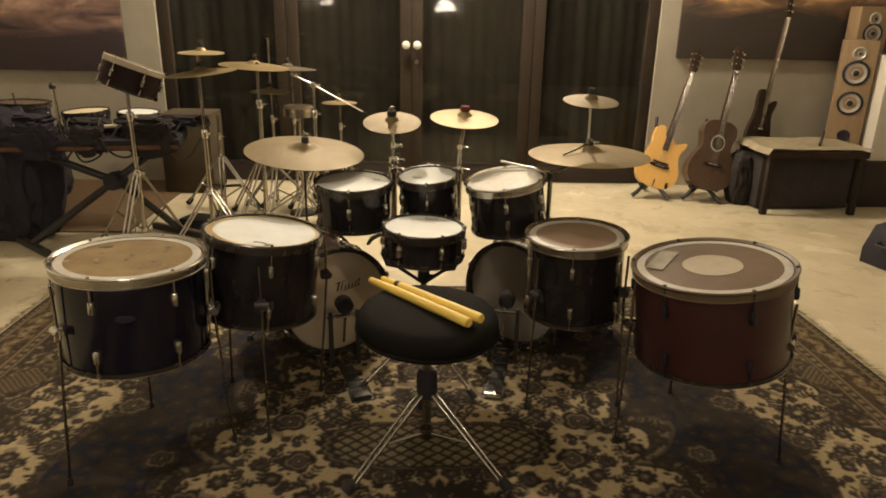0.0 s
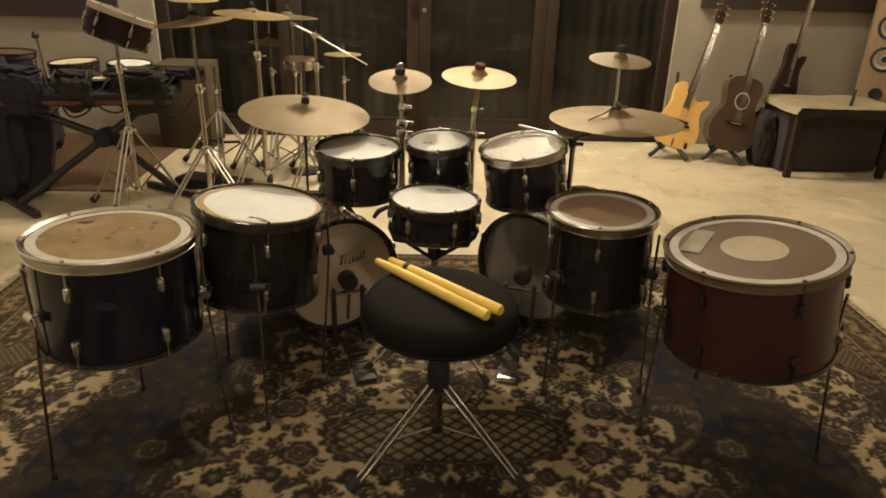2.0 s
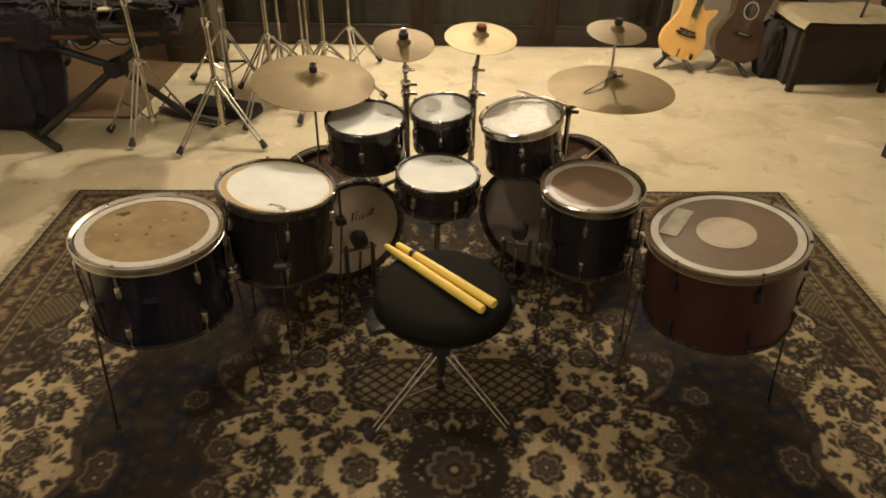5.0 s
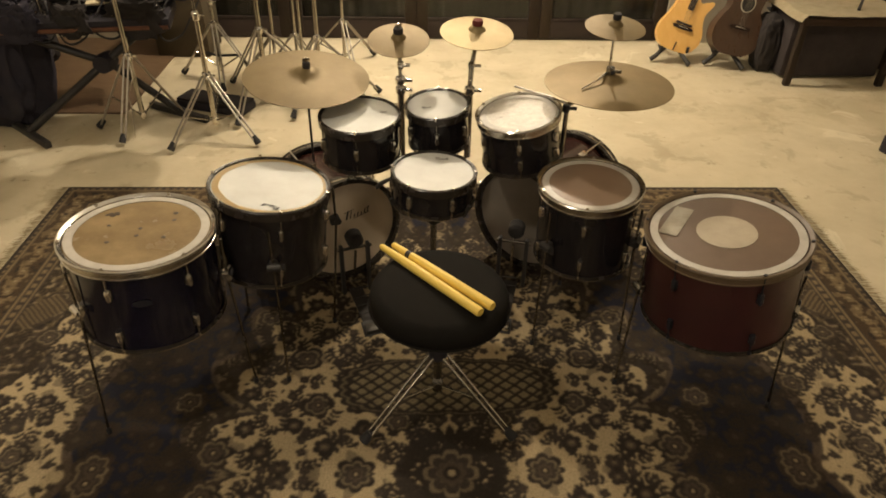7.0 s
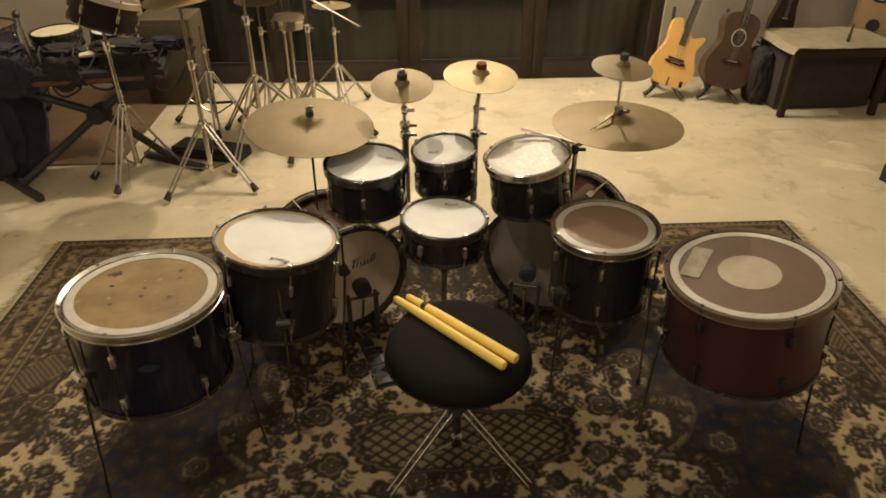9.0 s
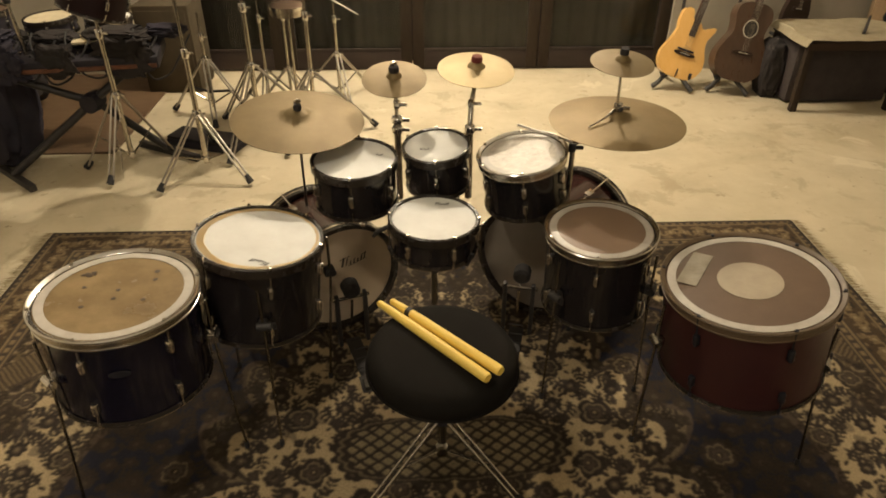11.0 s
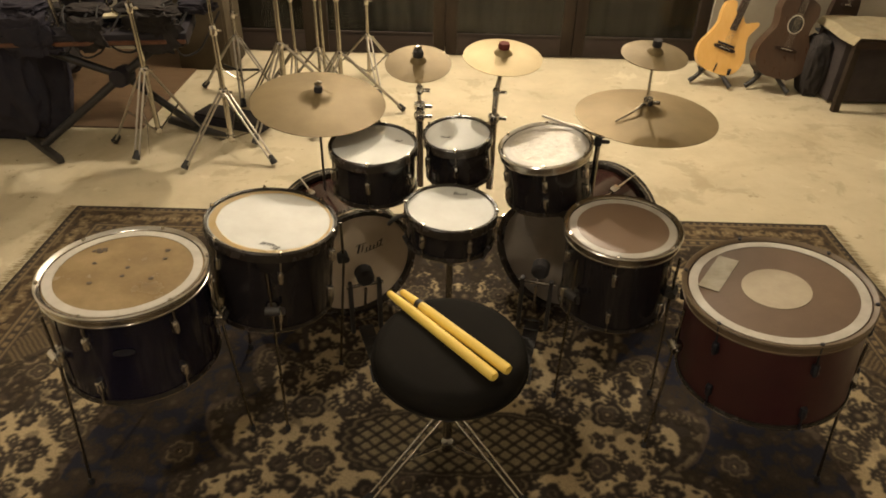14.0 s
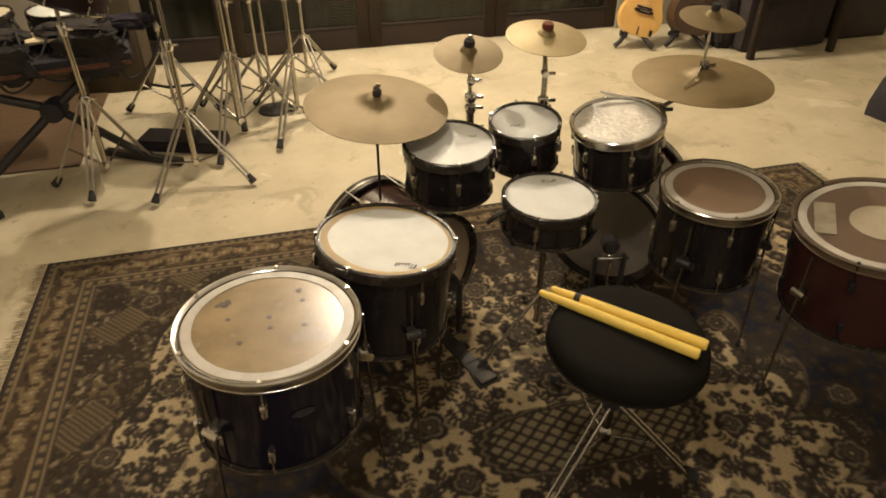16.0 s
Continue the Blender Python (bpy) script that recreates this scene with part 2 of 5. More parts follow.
def floor_material():
    """Cream cement wash: worn through in patches to a browner screed, with small dark scars."""
    m = mat("worn_cement", (0.555, 0.485, 0.335), 0.62, 0.0, (0.43, 0.37, 0.245), 2.6, 0.7, 0.22, 26, rough_vary=0.2)
    nt = m.node_tree
    bsdf = nt.nodes["Principled BSDF"]
    tex = nt.nodes.new("ShaderNodeTexCoord")
    layer = bsdf.inputs["Base Color"].links[0].from_socket
    # scale, detail, roughness, distortion, from, to, strength, colour
    for sc, det, ro, dist, lo, hi, top, colour in ((1.15, 8, 0.62, 0.5, 0.52, 0.66, 0.52, (0.345, 0.282, 0.172)),
                                                   (4.2, 8, 0.66, 0.4, 0.55, 0.64, 0.48, (0.30, 0.24, 0.142)),
                                                   (3.1, 6, 0.60, 0.8, 0.60, 0.66, 0.55, (0.66, 0.60, 0.445)),
                                                   (10.0, 4, 0.70, 0.3, 0.655, 0.70, 0.60, (0.24, 0.185, 0.105)),
                                                   (21.0, 3, 0.70, 0.0, 0.70, 0.74, 0.75, (0.15, 0.11, 0.06))):
        n = nt.nodes.new("ShaderNodeTexNoise")
        n.inputs["Scale"].default_value, n.inputs["Detail"].default_value = sc, det
        n.inputs["Roughness"].default_value, n.inputs["Distortion"].default_value = ro, dist
        shift = nt.nodes.new("ShaderNodeVectorMath")
        shift.inputs[1].default_value = (sc * 1.7, sc * 0.6, 0.3)
        nt.links.new(tex.outputs["Object"], shift.inputs[0])
        nt.links.new(shift.outputs["Vector"], n.inputs["Vector"])
        lim = nt.nodes.new("ShaderNodeMapRange")
        lim.interpolation_type = "SMOOTHSTEP"
        lim.inputs["From Min"].default_value, lim.inputs["From Max"].default_value = lo, hi
        lim.inputs["To Max"].default_value = top
        nt.links.new(n.outputs["Fac"], lim.inputs["Value"])
        mix = nt.nodes.new("ShaderNodeMix")
        mix.data_type = "RGBA"
        mix.inputs["B"].default_value = (*colour, 1)
        nt.links.new(lim.outputs["Result"], mix.inputs["Factor"])
        nt.links.new(layer, mix.inputs["A"])
        layer = mix.outputs["Result"]
    nt.links.new(layer, bsdf.inputs["Base Color"])
    return m


FLOOR = floor_material()


def cloud_material(name, warm, dark, glow, low, high):
    """A painted sky: noise stretched into bands of cloud."""
    m = mat(name, dark, 0.55, 0.0, dark, 3, 0.5, 0.1, 200)
    nt = m.node_tree
    bsdf = nt.nodes["Principled BSDF"]
    tex = nt.nodes.new("ShaderNodeTexCoord")
    mp = nt.nodes.new("ShaderNodeMapping")
    mp.inputs["Scale"].default_value = (1.3, 1.0, 4.2)
    nt.links.new(tex.outputs["Object"], mp.inputs["Vector"])
    n1 = nt.nodes.new("ShaderNodeTexNoise")
    n1.inputs["Scale"].default_value, n1.inputs["Detail"].default_value, n1.inputs["Distortion"].default_value = 2.1, 8, 0.9
    nt.links.new(mp.outputs["Vector"], n1.inputs["Vector"])
    sep = nt.nodes.new("ShaderNodeSeparateXYZ")
    nt.links.new(tex.outputs["Object"], sep.inputs["Vector"])
    hgt = nt.nodes.new("ShaderNodeMapRange")
    hgt.inputs["From Min"].default_value, hgt.inputs["From Max"].default_value = low, high
    nt.links.new(sep.outputs["Z"], hgt.inputs["Value"])
    mul = nt.nodes.new("ShaderNodeMath")
    mul.operation = "MULTIPLY"
    nt.links.new(n1.outputs["Fac"], mul.inputs[0])
    nt.links.new(hgt.outputs["Result"], mul.inputs[1])
    ramp = nt.nodes.new("ShaderNodeValToRGB")
    e = ramp.color_ramp.elements
    e[0].position, e[0].color = 0.22, (*dark, 1)
    e[1].position, e[1].color = 0.56, (*glow, 1)
    mid = e.new(0.37)
    mid.color = (*warm, 1)
    nt.links.new(mul.outputs["Value"], ramp.inputs["Fac"])
    nt.links.new(ramp.outputs["Color"], bsdf.inputs["Base Color"])
    return m


DUSK = cloud_material("dusk_painting", (0.24, 0.145, 0.115), (0.045, 0.030, 0.034), (0.74, 0.50, 0.35), -0.10, 0.62)
SUNSET = cloud_material("sunset_painting", (0.20, 0.115, 0.065), (0.046, 0.036, 0.030), (0.85, 0.53, 0.24), 0.12, 0.52)


def rug_material():
    m = mat("wool_pile", (0.1, 0.1, 0.1), 0.95, bump=0.6, bump_scale=420, spec=0.15)
    nt = m.node_tree
    bsdf = nt.nodes["Principled BSDF"]
    att = nt.nodes.new("ShaderNodeAttribute")
    att.attribute_name = "yarn"
    tex = nt.nodes.new("ShaderNodeTexCoord")
    noi = nt.nodes.new("ShaderNodeTexNoise")
    noi.inputs["Scale"].default_value, noi.inputs["Detail"].default_value = 190, 3
    nt.links.new(tex.outputs["Object"], noi.inputs["Vector"])
    mr = nt.nodes.new("ShaderNodeMapRange")
    mr.inputs["To Min"].default_value, mr.inputs["To Max"].default_value = 0.55, 1.45
    nt.links.new(noi.outputs["Fac"], mr.inputs["Value"])
    mul = nt.nodes.new("ShaderNodeVectorMath")
    mul.operation = "SCALE"
    nt.links.new(att.outputs["Color"], mul.inputs[0])
    nt.links.new(mr.outputs["Result"], mul.inputs["Scale"])
    nt.links.new(mul.outputs["Vector"], bsdf.inputs["Base Color"])
    return m


WOOL = rug_material()
YARN = mat("fringe_yarn", (0.36, 0.29, 0.17), 0.95, 0.0, (0.25, 0.2, 0.12), 60, 0.9)

# ---- building helpers ----


def thing(name, place, label, category, group="", kind=""):
    ob = new(name)
    ob.location = place
    ob.empty_display_size = 0.1
    return tagged(ob, label, category, group, kind)


def finish(bm, name, material, origin, smooth=True):
    bmesh.ops.recalc_face_normals(bm, faces=bm.faces)
    me = bpy.data.meshes.new(name)
    bm.to_mesh(me)
    bm.free()
    me.transform(Matrix.Translation(-Vector(origin)))
    me.materials.append(material)
    if smooth:
        me.polygons.foreach_set("use_smooth", [True] * len(me.polygons))
        me.set_sharp_from_angle(angle=radians(38))
    return me


def part(name, bm, material, parent, label="", smooth=True):
    """One mesh, built in world coordinates, under a thing or under one of its parts."""
    root = parent
    while root.parent:
        root = root.parent
    ob = new(name, finish(bm, name, material, root.location, smooth))
    ob.parent = parent
    return tagged(ob, label)


def solid(name, bm, material, origin, label, category, group="", kind="", smooth=True):
    """A thing that is one mesh."""
    ob = new(name, finish(bm, name, material, origin, smooth))
    ob.location = origin
    return tagged(ob, label, category, group, kind)


def lathe(prof, m=None, seg=48, bm=None, closed=True):
    """Turns a profile of (radius, height) about z; a radius of 0 closes to a point."""
    bm = bm or bmesh.new()
    m = m or Matrix()
    rings = []
    for r, z in prof:
        if r < 1e-6:
            rings.append([bm.verts.new(m @ Vector((0, 0, z)))])
        else:
            rings.append([bm.verts.new(m @ Vector((r * math.cos(2 * math.pi * i / seg), r * math.sin(2 * math.pi * i / seg), z))) for i in range(seg)])
    pairs = list(zip(rings, rings[1:]))
    if closed and len(rings[0]) > 1 and len(rings[-1]) > 1:
        pairs.append((rings[-1], rings[0]))
    for a, b in pairs:
        for i in range(seg):
            j = (i + 1) % seg
            if len(a) == 1 and len(b) == 1:
                continue
            if len(a) == 1:
                bm.faces.new((a[0], b[j], b[i]))
            elif len(b) == 1:
                bm.faces.new((a[i], a[j], b[0]))
            else:
                bm.faces.new((a[i], a[j], b[j], b[i]))
    return bm


def tube(points, radii, seg=12, bm=None):
    """A round bar along points; radii: one, or one a point."""
    bm = bm or bmesh.new()
    pts = [Vector(p) for p in points]
    if not hasattr(radii, "__len__"):
        radii = [radii] * len(pts)
    rings = []
    side = None
    for i, p in enumerate(pts):
        d = (pts[min(i + 1, len(pts) - 1)] - pts[max(i - 1, 0)]).normalized()
        if side is None:
            side = d.orthogonal().normalized()
        side = (side - d * side.dot(d)).normalized()
        up = d.cross(side)
        rings.append([bm.verts.new(p + radii[i] * (math.cos(a) * side + math.sin(a) * up)) for a in (2 * math.pi * k / seg for k in range(seg))])
    for a, b in zip(rings, rings[1:]):
        for i in range(seg):
            j = (i + 1) % seg
            bm.faces.new((a[i], a[j], b[j], b[i]))
    bm.faces.new(rings[0][::-1])
    bm.faces.new(rings[-1])
    return bm


def block(sx, sy, sz, m=None, bevel=0.004, bm=None, segments=2):
    """A box about the origin of m, its edges rounded."""
    one = bmesh.new()
    bmesh.ops.create_cube(one, size=1)
    bmesh.ops.scale(one, vec=(sx, sy, sz), verts=one.verts)
    if bevel:
        bmesh.ops.bevel(one, geom=list(one.edges), offset=min(bevel, 0.45 * min(sx, sy, sz)), segments=segments, affect="EDGES", profile=0.6)
    if m is not None:
        one.transform(m)
    if bm is None:
        return one
    me = bpy.data.meshes.new("tmp")
    one.to_mesh(me)
    one.free()
    bm.from_mesh(me)
    bpy.data.meshes.remove(me)
    return bm


def outline_solid(pts, y0, y1, m, bevel=0.006):
    """A flat outline in x, z made solid from y0 to y1."""
    bm = bmesh.new()
    a = [bm.verts.new((x, y0, z)) for x, z in pts]
    b = [bm.verts.new((x, y1, z)) for x, z in pts]
    f0, f1 = bm.faces.new(a), bm.faces.new(b[::-1])
    n = len(pts)
    for i in range(n):
        bm.faces.new((a[i], b[i], b[(i + 1) % n], a[(i + 1) % n]))
    if bevel:
        rim = [e for f in (f0, f1) for e in f.edges]
        bmesh.ops.bevel(bm, geom=rim, offset=bevel, segments=2, affect="EDGES", profile=0.6)
    bm.transform(m)
    return bm


def frame_at(c, n=(0, 0, 1), spin=0.0):
    """A frame at c with its z along n."""
    z = Vector(n).normalized()
    x = Vector((1, 0, 0))
    x = (x - z * x.dot(z)).normalized()
    y = z.cross(x)
    m = Matrix((x, y, z)).transposed().to_4x4()
    m.translation = c
    return m @ Matrix.Rotation(radians(spin), 4, "Z")


ROOM = Matrix.Rotation(radians(5.3), 4, "Z")


def in_room(x, y, z=0.0):
    return ROOM @ Vector((x, y, z))


# ---- the room ----
WALL_Y = 5.18
X0, X1, Y0, TOP = -3.7, 4.3, -2.6, 2.95
DOOR_L, DOOR_R, DOOR_TOP = -1.70, 1.885, 2.15


def setting(name, bm, material, label, category, smooth=False):
    bm.transform(ROOM)
    return solid(name, bm, material, (0, 0, 0), label, category, kind="structure", smooth=smooth)


def room_block(x0, x1, y0, y1, z0, z1, bevel=0.0, bm=None):
    return block(x1 - x0, y1 - y0, z1 - z0, Matrix.Translation(((x0 + x1) / 2, (y0 + y1) / 2, (z0 + z1) / 2)), bevel, bm)


setting("floor", room_block(X0 - 0.2, X1 + 0.2, Y0 - 0.2, WALL_Y + 2.6, -0.12, 0.0), FLOOR, "worn cream cement floor with brown stains", "floor")
setting("ceiling", room_block(X0, X1, Y0, WALL_Y, TOP, TOP + 0.1), CEILING, "plain pale ceiling over the music room", "ceiling")
setting("wall_north_left", room_block(X0, DOOR_L, WALL_Y, WALL_Y + 0.2, 0, TOP), WALL, "pale plaster wall beside the glass doors", "wall")
setting("wall_north_right", room_block(DOOR_R, X1, WALL_Y, WALL_Y + 0.2, 0, TOP), WALL, "pale plaster wall behind the guitars", "wall")
setting("wall_north_lintel", room_block(DOOR_L, DOOR_R, WALL_Y, WALL_Y + 0.2, DOOR_TOP + 0.05, TOP), WALL, "pale plaster wall over the glass doors", "wall")
setting("wall_west", room_block(X0 - 0.2, X0, Y0, WALL_Y + 0.2, 0, TOP), WHITE_PAINT, "plain white side wall", "wall")
setting("wall_east", room_block(X1, X1 + 0.2, Y0, WALL_Y + 0.2, 0, TOP), WHITE_PAINT, "plain white side wall", "wall")
setting("wall_south", room_block(X0 - 0.2, X1 + 0.2, Y0 - 0.2, Y0, 0, TOP), DARK_WALL, "dim plaster wall at the back of the room", "wall")


def door_leaf(k, x0, x1):
    """A glazed wooden door leaf: stiles, rails and one pane."""
    y = WALL_Y + 0.05
    root = thing("door_%d" % k, in_room((x0 + x1) / 2, y, 0), "dark brown wooden door leaf with a tall dark glass pane", "door", "glass door leaves", "structure")
    s, t = 0.082, 0.05

    def piece(name, a, b, z0, z1, material, dy=0.0, depth=t):
        bm = room_block(a, b, y - depth / 2 + dy, y + depth / 2 + dy, z0, z1, 0.004 if depth > 0.01 else 0)
        bm.transform(ROOM)
        return part(name, bm, material, root)

    piece("stile", x0 + 0.002, x0 + s, 0.006, DOOR_TOP, DOOR_WOOD)
    piece("stile", x1 - s, x1 - 0.002, 0.006, DOOR_TOP, DOOR_WOOD)
    piece("bottom_rail", x0 + s, x1 - s, 0.006, 0.14, RED_BROWN_WOOD, 0.0, 0.044)
    piece("top_rail", x0 + s, x1 - s, DOOR_TOP - 0.1, DOOR_TOP, DOOR_WOOD, 0.0, 0.044)
    bm = room_block(x0 + s, x1 - s, y - 0.026, y - 0.010, 0.142, 0.155, 0.003)
    bm.transform(ROOM)
    part("glazing_bead", bm, RED_BROWN_WOOD, root)
    p = piece("pane", x0 + s - 0.004, x1 - s + 0.004, 0.138, DOOR_TOP - 0.098, GLASS, 0.0, 0.006)
    p.visible_shadow = False
    return root


EDGES = (DOOR_L, -0.80, 0.092, 0.975, DOOR_R)
leaves = [door_leaf(k + 1, EDGES[k], EDGES[k + 1]) for k in range(4)]


def door_knob(x, leaf):
    prof = [(0.0, 0.0), (0.017, 0.0), (0.017, 0.006), (0.009, 0.01), (0.009, 0.024), (0.022, 0.03), (0.029, 0.042), (0.027, 0.056), (0.016, 0.064), (0.0, 0.066)]
    m = ROOM @ Matrix.Translation((x, WALL_Y + 0.025, 1.012)) @ Matrix.Rotation(radians(90), 4, "X")
    part("knob", lathe(prof, m, 24), KNOB, leaf, "white porcelain door knob")


door_knob(0.053, leaves[1])
door_knob(0.133, leaves[2])
bm = lathe([(0.0, 0.0), (0.016, 0.0), (0.016, 0.004), (0.006, 0.006), (0.0, 0.004)],
           ROOM @ Matrix.Translation((0.130, WALL_Y + 0.025, 0.893)) @ Matrix.Rotation(radians(90), 4, "X"), 20)
part("keyhole_plate", bm, DULL_CHROME, leaves[2], "worn metal keyhole plate")

# dark curtain hung behind the glass
bm = bmesh.new()
n = 420
rows = []
for z in (0.02, 0.7, 1.4, DOOR_TOP):
    row = []
    for i in range(n + 1):
        x = DOOR_L - 0.05 + (DOOR_R - DOOR_L + 0.1) * i / n
        y = WALL_Y + 0.17 + 0.012 * math.sin(x * 21 + 1.6 * math.sin(x * 5)) + 0.004 * math.sin(x * 67 + z)
        row.append(bm.verts.new((x, y, z)))
    rows.append(row)
for a, b in zip(rows, rows[1:]):
    for i in range(n):
        bm.faces.new((a[i], a[i + 1], b[i + 1], b[i]))
bmesh.ops.solidify(bm, geom=bm.faces[:], thickness=0.002)
bm.transform(ROOM)
solid("curtain", bm, CURTAIN, (0, 0, 0), "dark brown pleated curtain hanging behind the glass doors", "curtain")
setting("backdrop_wall", room_block(X0, X1, WALL_Y + 0.6, WALL_Y + 0.7, 0, TOP), DARK_WALL, "dark wall beyond the glass doors", "wall")


def painting(x0, x1, z0, z1, material, label):
    y = WALL_Y - 0.02
    root = thing("painting", in_room((x0 + x1) / 2, y, z0), label, "painting")
    bm = room_block(x0, x1, y - 0.014, y - 0.002, z0, z1, 0.003)
    bm.transform(ROOM)
    part("canvas", bm, material, root)
    bm = room_block(x0 + 0.004, x1 - 0.004, y - 0.002, y + 0.018, z0 + 0.004, z1 - 0.004, 0.002)
    bm.transform(ROOM)
    part("stretcher", bm, DARK_WOOD, root, "dark wooden stretcher behind the canvas")
    return root


painting(-3.45, -1.925, 0.80, 1.75, DUSK, "wide unframed painting of dark dusk clouds on the wall")
painting(2.02, 3.9, 0.955, 1.9, SUNSET, "wide unframed painting of an orange sunset on the wall")

# ---- the rug ----
RUG_X, RUG_Y, RUG_W, RUG_D = 0.155, 1.47, 1.655, 1.585


def lattice_noise(u, v, scale, seed):
    """Smooth value noise on arrays."""
    g = np.random.RandomState(seed).rand(64, 64)
    a, b = u * scale + 13.7, v * scale + 7.1
    i, j = np.floor(a).astype(int), np.floor(b).astype(int)
    f, h = a - i, b - j
    f, h = f * f * (3 - 2 * f), h * h * (3 - 2 * h)
    q = lambda k, l: g[k % 64, l % 64]
    return (q(i, j) * (1 - f) + q(i + 1, j) * f) * (1 - h) + (q(i, j + 1) * (1 - f) + q(i + 1, j + 1) * f) * h


DARK, DEEP, NAVY = np.array((0.030, 0.023, 0.018)), np.array((0.045, 0.035, 0.027)), np.array((0.016, 0.016, 0.026))
BEIGE, TAN, BROWN = np.array((0.365, 0.285, 0.168)), np.array((0.190, 0.148, 0.092)), np.array((0.075, 0.055, 0.038))
STEP = 0.0034


def rug_quarter():
    """Yarn colours of one quarter of the rug's field, from its centre outwards."""
    n = int(1.75 / STEP)
    V, U = np.meshgrid(np.arange(n) * STEP, np.arange(n) * STEP, indexing="ij")
    uw = U + 0.02 * (lattice_noise(U, V, 11, 1) - 0.5)
    vw = V + 0.02 * (lattice_noise(U, V, 11, 3) - 0.5)
    g = 0.5 * lattice_noise(uw, vw, 16, 5) + 0.5 * lattice_noise(uw, vw, 41, 6)
    an = np.arctan2(vw / 1.30, uw / 0.74)
    medal = np.hypot(uw / 0.74, vw / 1.30) / (0.80 + 0.20 * np.abs(np.sin(15.0 * an)) ** 0.7)
    an2 = np.arctan2(vw / 1.55, uw / 1.06)
    spand = np.hypot(uw / 1.06, vw / 1.55) / (0.97 + 0.06 * np.abs(np.sin(9 * an2)))
    rim = np.maximum(uw + 0.20 * vw, vw + 0.20 * uw) + 0.02 * np.sin(an2 * 34)
    light = (medal < 0.93) | ((spand > 1.03) & (rim < 1.42))
    outer = rim >= 1.42
    col = np.empty(U.shape + (3,))
    col[:] = NAVY
    col[light] = BEIGE
    col[light & (g < 0.33)] = TAN
    col[(medal >= 0.93) & (medal < 0.985)] = DEEP
    col[(medal >= 0.985) & (medal < 1.03)] = TAN * 0.8
    col[(medal >= 1.03) & (medal < 1.06)] = BROWN
    col[(spand >= 1.0) & (spand < 1.03) & ~outer] = BROWN
    col[outer] = np.array((0.092, 0.067, 0.037))
    speck = lattice_noise(U, V, 62, 8)
    col[outer & (g > 0.53)] = BROWN * 0.8
    col[outer & (speck > 0.66)] = TAN
    col[outer & (speck < 0.24)] = DARK
    col[(rim >= 1.42) & (rim < 1.44)] = DARK

    def window(a, b, r):
        i0, i1, j0, j1 = (int(max(0, min(n, q))) for q in ((b - r) / STEP, (b + r) / STEP + 2, (a - r) / STEP, (a + r) / STEP + 2))
        return slice(i0, i1), slice(j0, j1)

    def flower(a, b, r, k, ph, kind):
        w = window(a, b, r * 1.3)
        du, dv = U[w] - a, V[w] - b
        if du.size == 0:
            return
        rr, th = np.hypot(du, dv), np.arctan2(dv, du)
        edge = r * (0.66 + 0.34 * np.abs(np.cos(k * (th + ph) / 2)) ** 0.55)
        sub, lt = col[w], light[w]
        full = rr < edge
        if kind == 2:
            sub[full & lt] = DARK
            sub[full & ~lt] = BROWN * 0.6
            sub[(rr < edge * 0.74) & (rr > edge * 0.60)] = TAN * 0.8
            sub[(rr < edge * 0.56) & (rr > edge * 0.42)] = DEEP
            sub[(rr < edge * 0.40)] = BROWN
            sub[(rr < r * 0.20)] = DARK
            sub[(rr < r * 0.09)] = BEIGE * 0.8
        else:
            sub[full & lt] = DARK if kind == 0 else DEEP
            sub[full & ~lt] = BROWN * 0.46
            sub[(rr < 0.42 * r) & lt] = BROWN
            sub[(rr < 0.20 * r) & lt] = TAN * 0.8 if r > 0.02 else DARK
            sub[(rr < 0.30 * r) & ~lt] = TAN * 0.30
        col[w] = sub

    def leaf(a, b, ln, wd, ph, tone=1.0):
        w = window(a, b, ln)
        du, dv = U[w] - a, V[w] - b
        if du.size == 0:
            return
        x, y = du * math.cos(ph) + dv * math.sin(ph), -du * math.sin(ph) + dv * math.cos(ph)
        t = np.clip(x / ln + 0.5, 0, 1)
        m = (np.abs(x) < ln / 2) & (np.abs(y) < wd * np.sin(math.pi * t) ** 0.8)
        sub, lt = col[w], light[w]
        sub[m & lt] = DARK * tone
        sub[m & ~lt] = BROWN * 0.42
        col[w] = sub

    rs = random.Random(23)
    # sprays: a bent stem with pairs of leaves
    for _ in range(430):
        a, b, ph = rs.uniform(0, 1.5), rs.uniform(0, 1.5), rs.uniform(0, 6.28)
        bend = rs.uniform(-0.35, 0.35)
        for k in range(rs.randint(4, 8)):
            a, b, ph = a + 0.017 * math.cos(ph), b + 0.017 * math.sin(ph), ph + bend
            leaf(a, b, 0.024, 0.0020, ph, 1.4)
            for sg in (-1, 1):
                q = ph + sg * 0.9
                leaf(a + 0.012 * math.cos(q), b + 0.012 * math.sin(q), rs.uniform(0.018, 0.028), rs.uniform(0.0045, 0.0075), q, 1.2)
    placed = []

    def strew(count, lo, hi, gap, kinds):
        for _ in range(count):
            a, b, r = rs.uniform(-0.02, 1.55), rs.uniform(-0.02, 1.5), rs.uniform(lo, hi)
            if any((a - p) ** 2 + (b - q) ** 2 < (gap * (r + s)) ** 2 for p, q, s in placed):
                continue
            placed.append((a, b, r))
            flower(a, b, r, rs.randint(4, 7), rs.uniform(0, 6.28), rs.choice(kinds))

    strew(400, 0.048, 0.066, 1.9, (2,))
    strew(1300, 0.026, 0.038, 1.16, (0, 0, 1))
    strew(2200, 0.011, 0.020, 1.10, (0, 1))
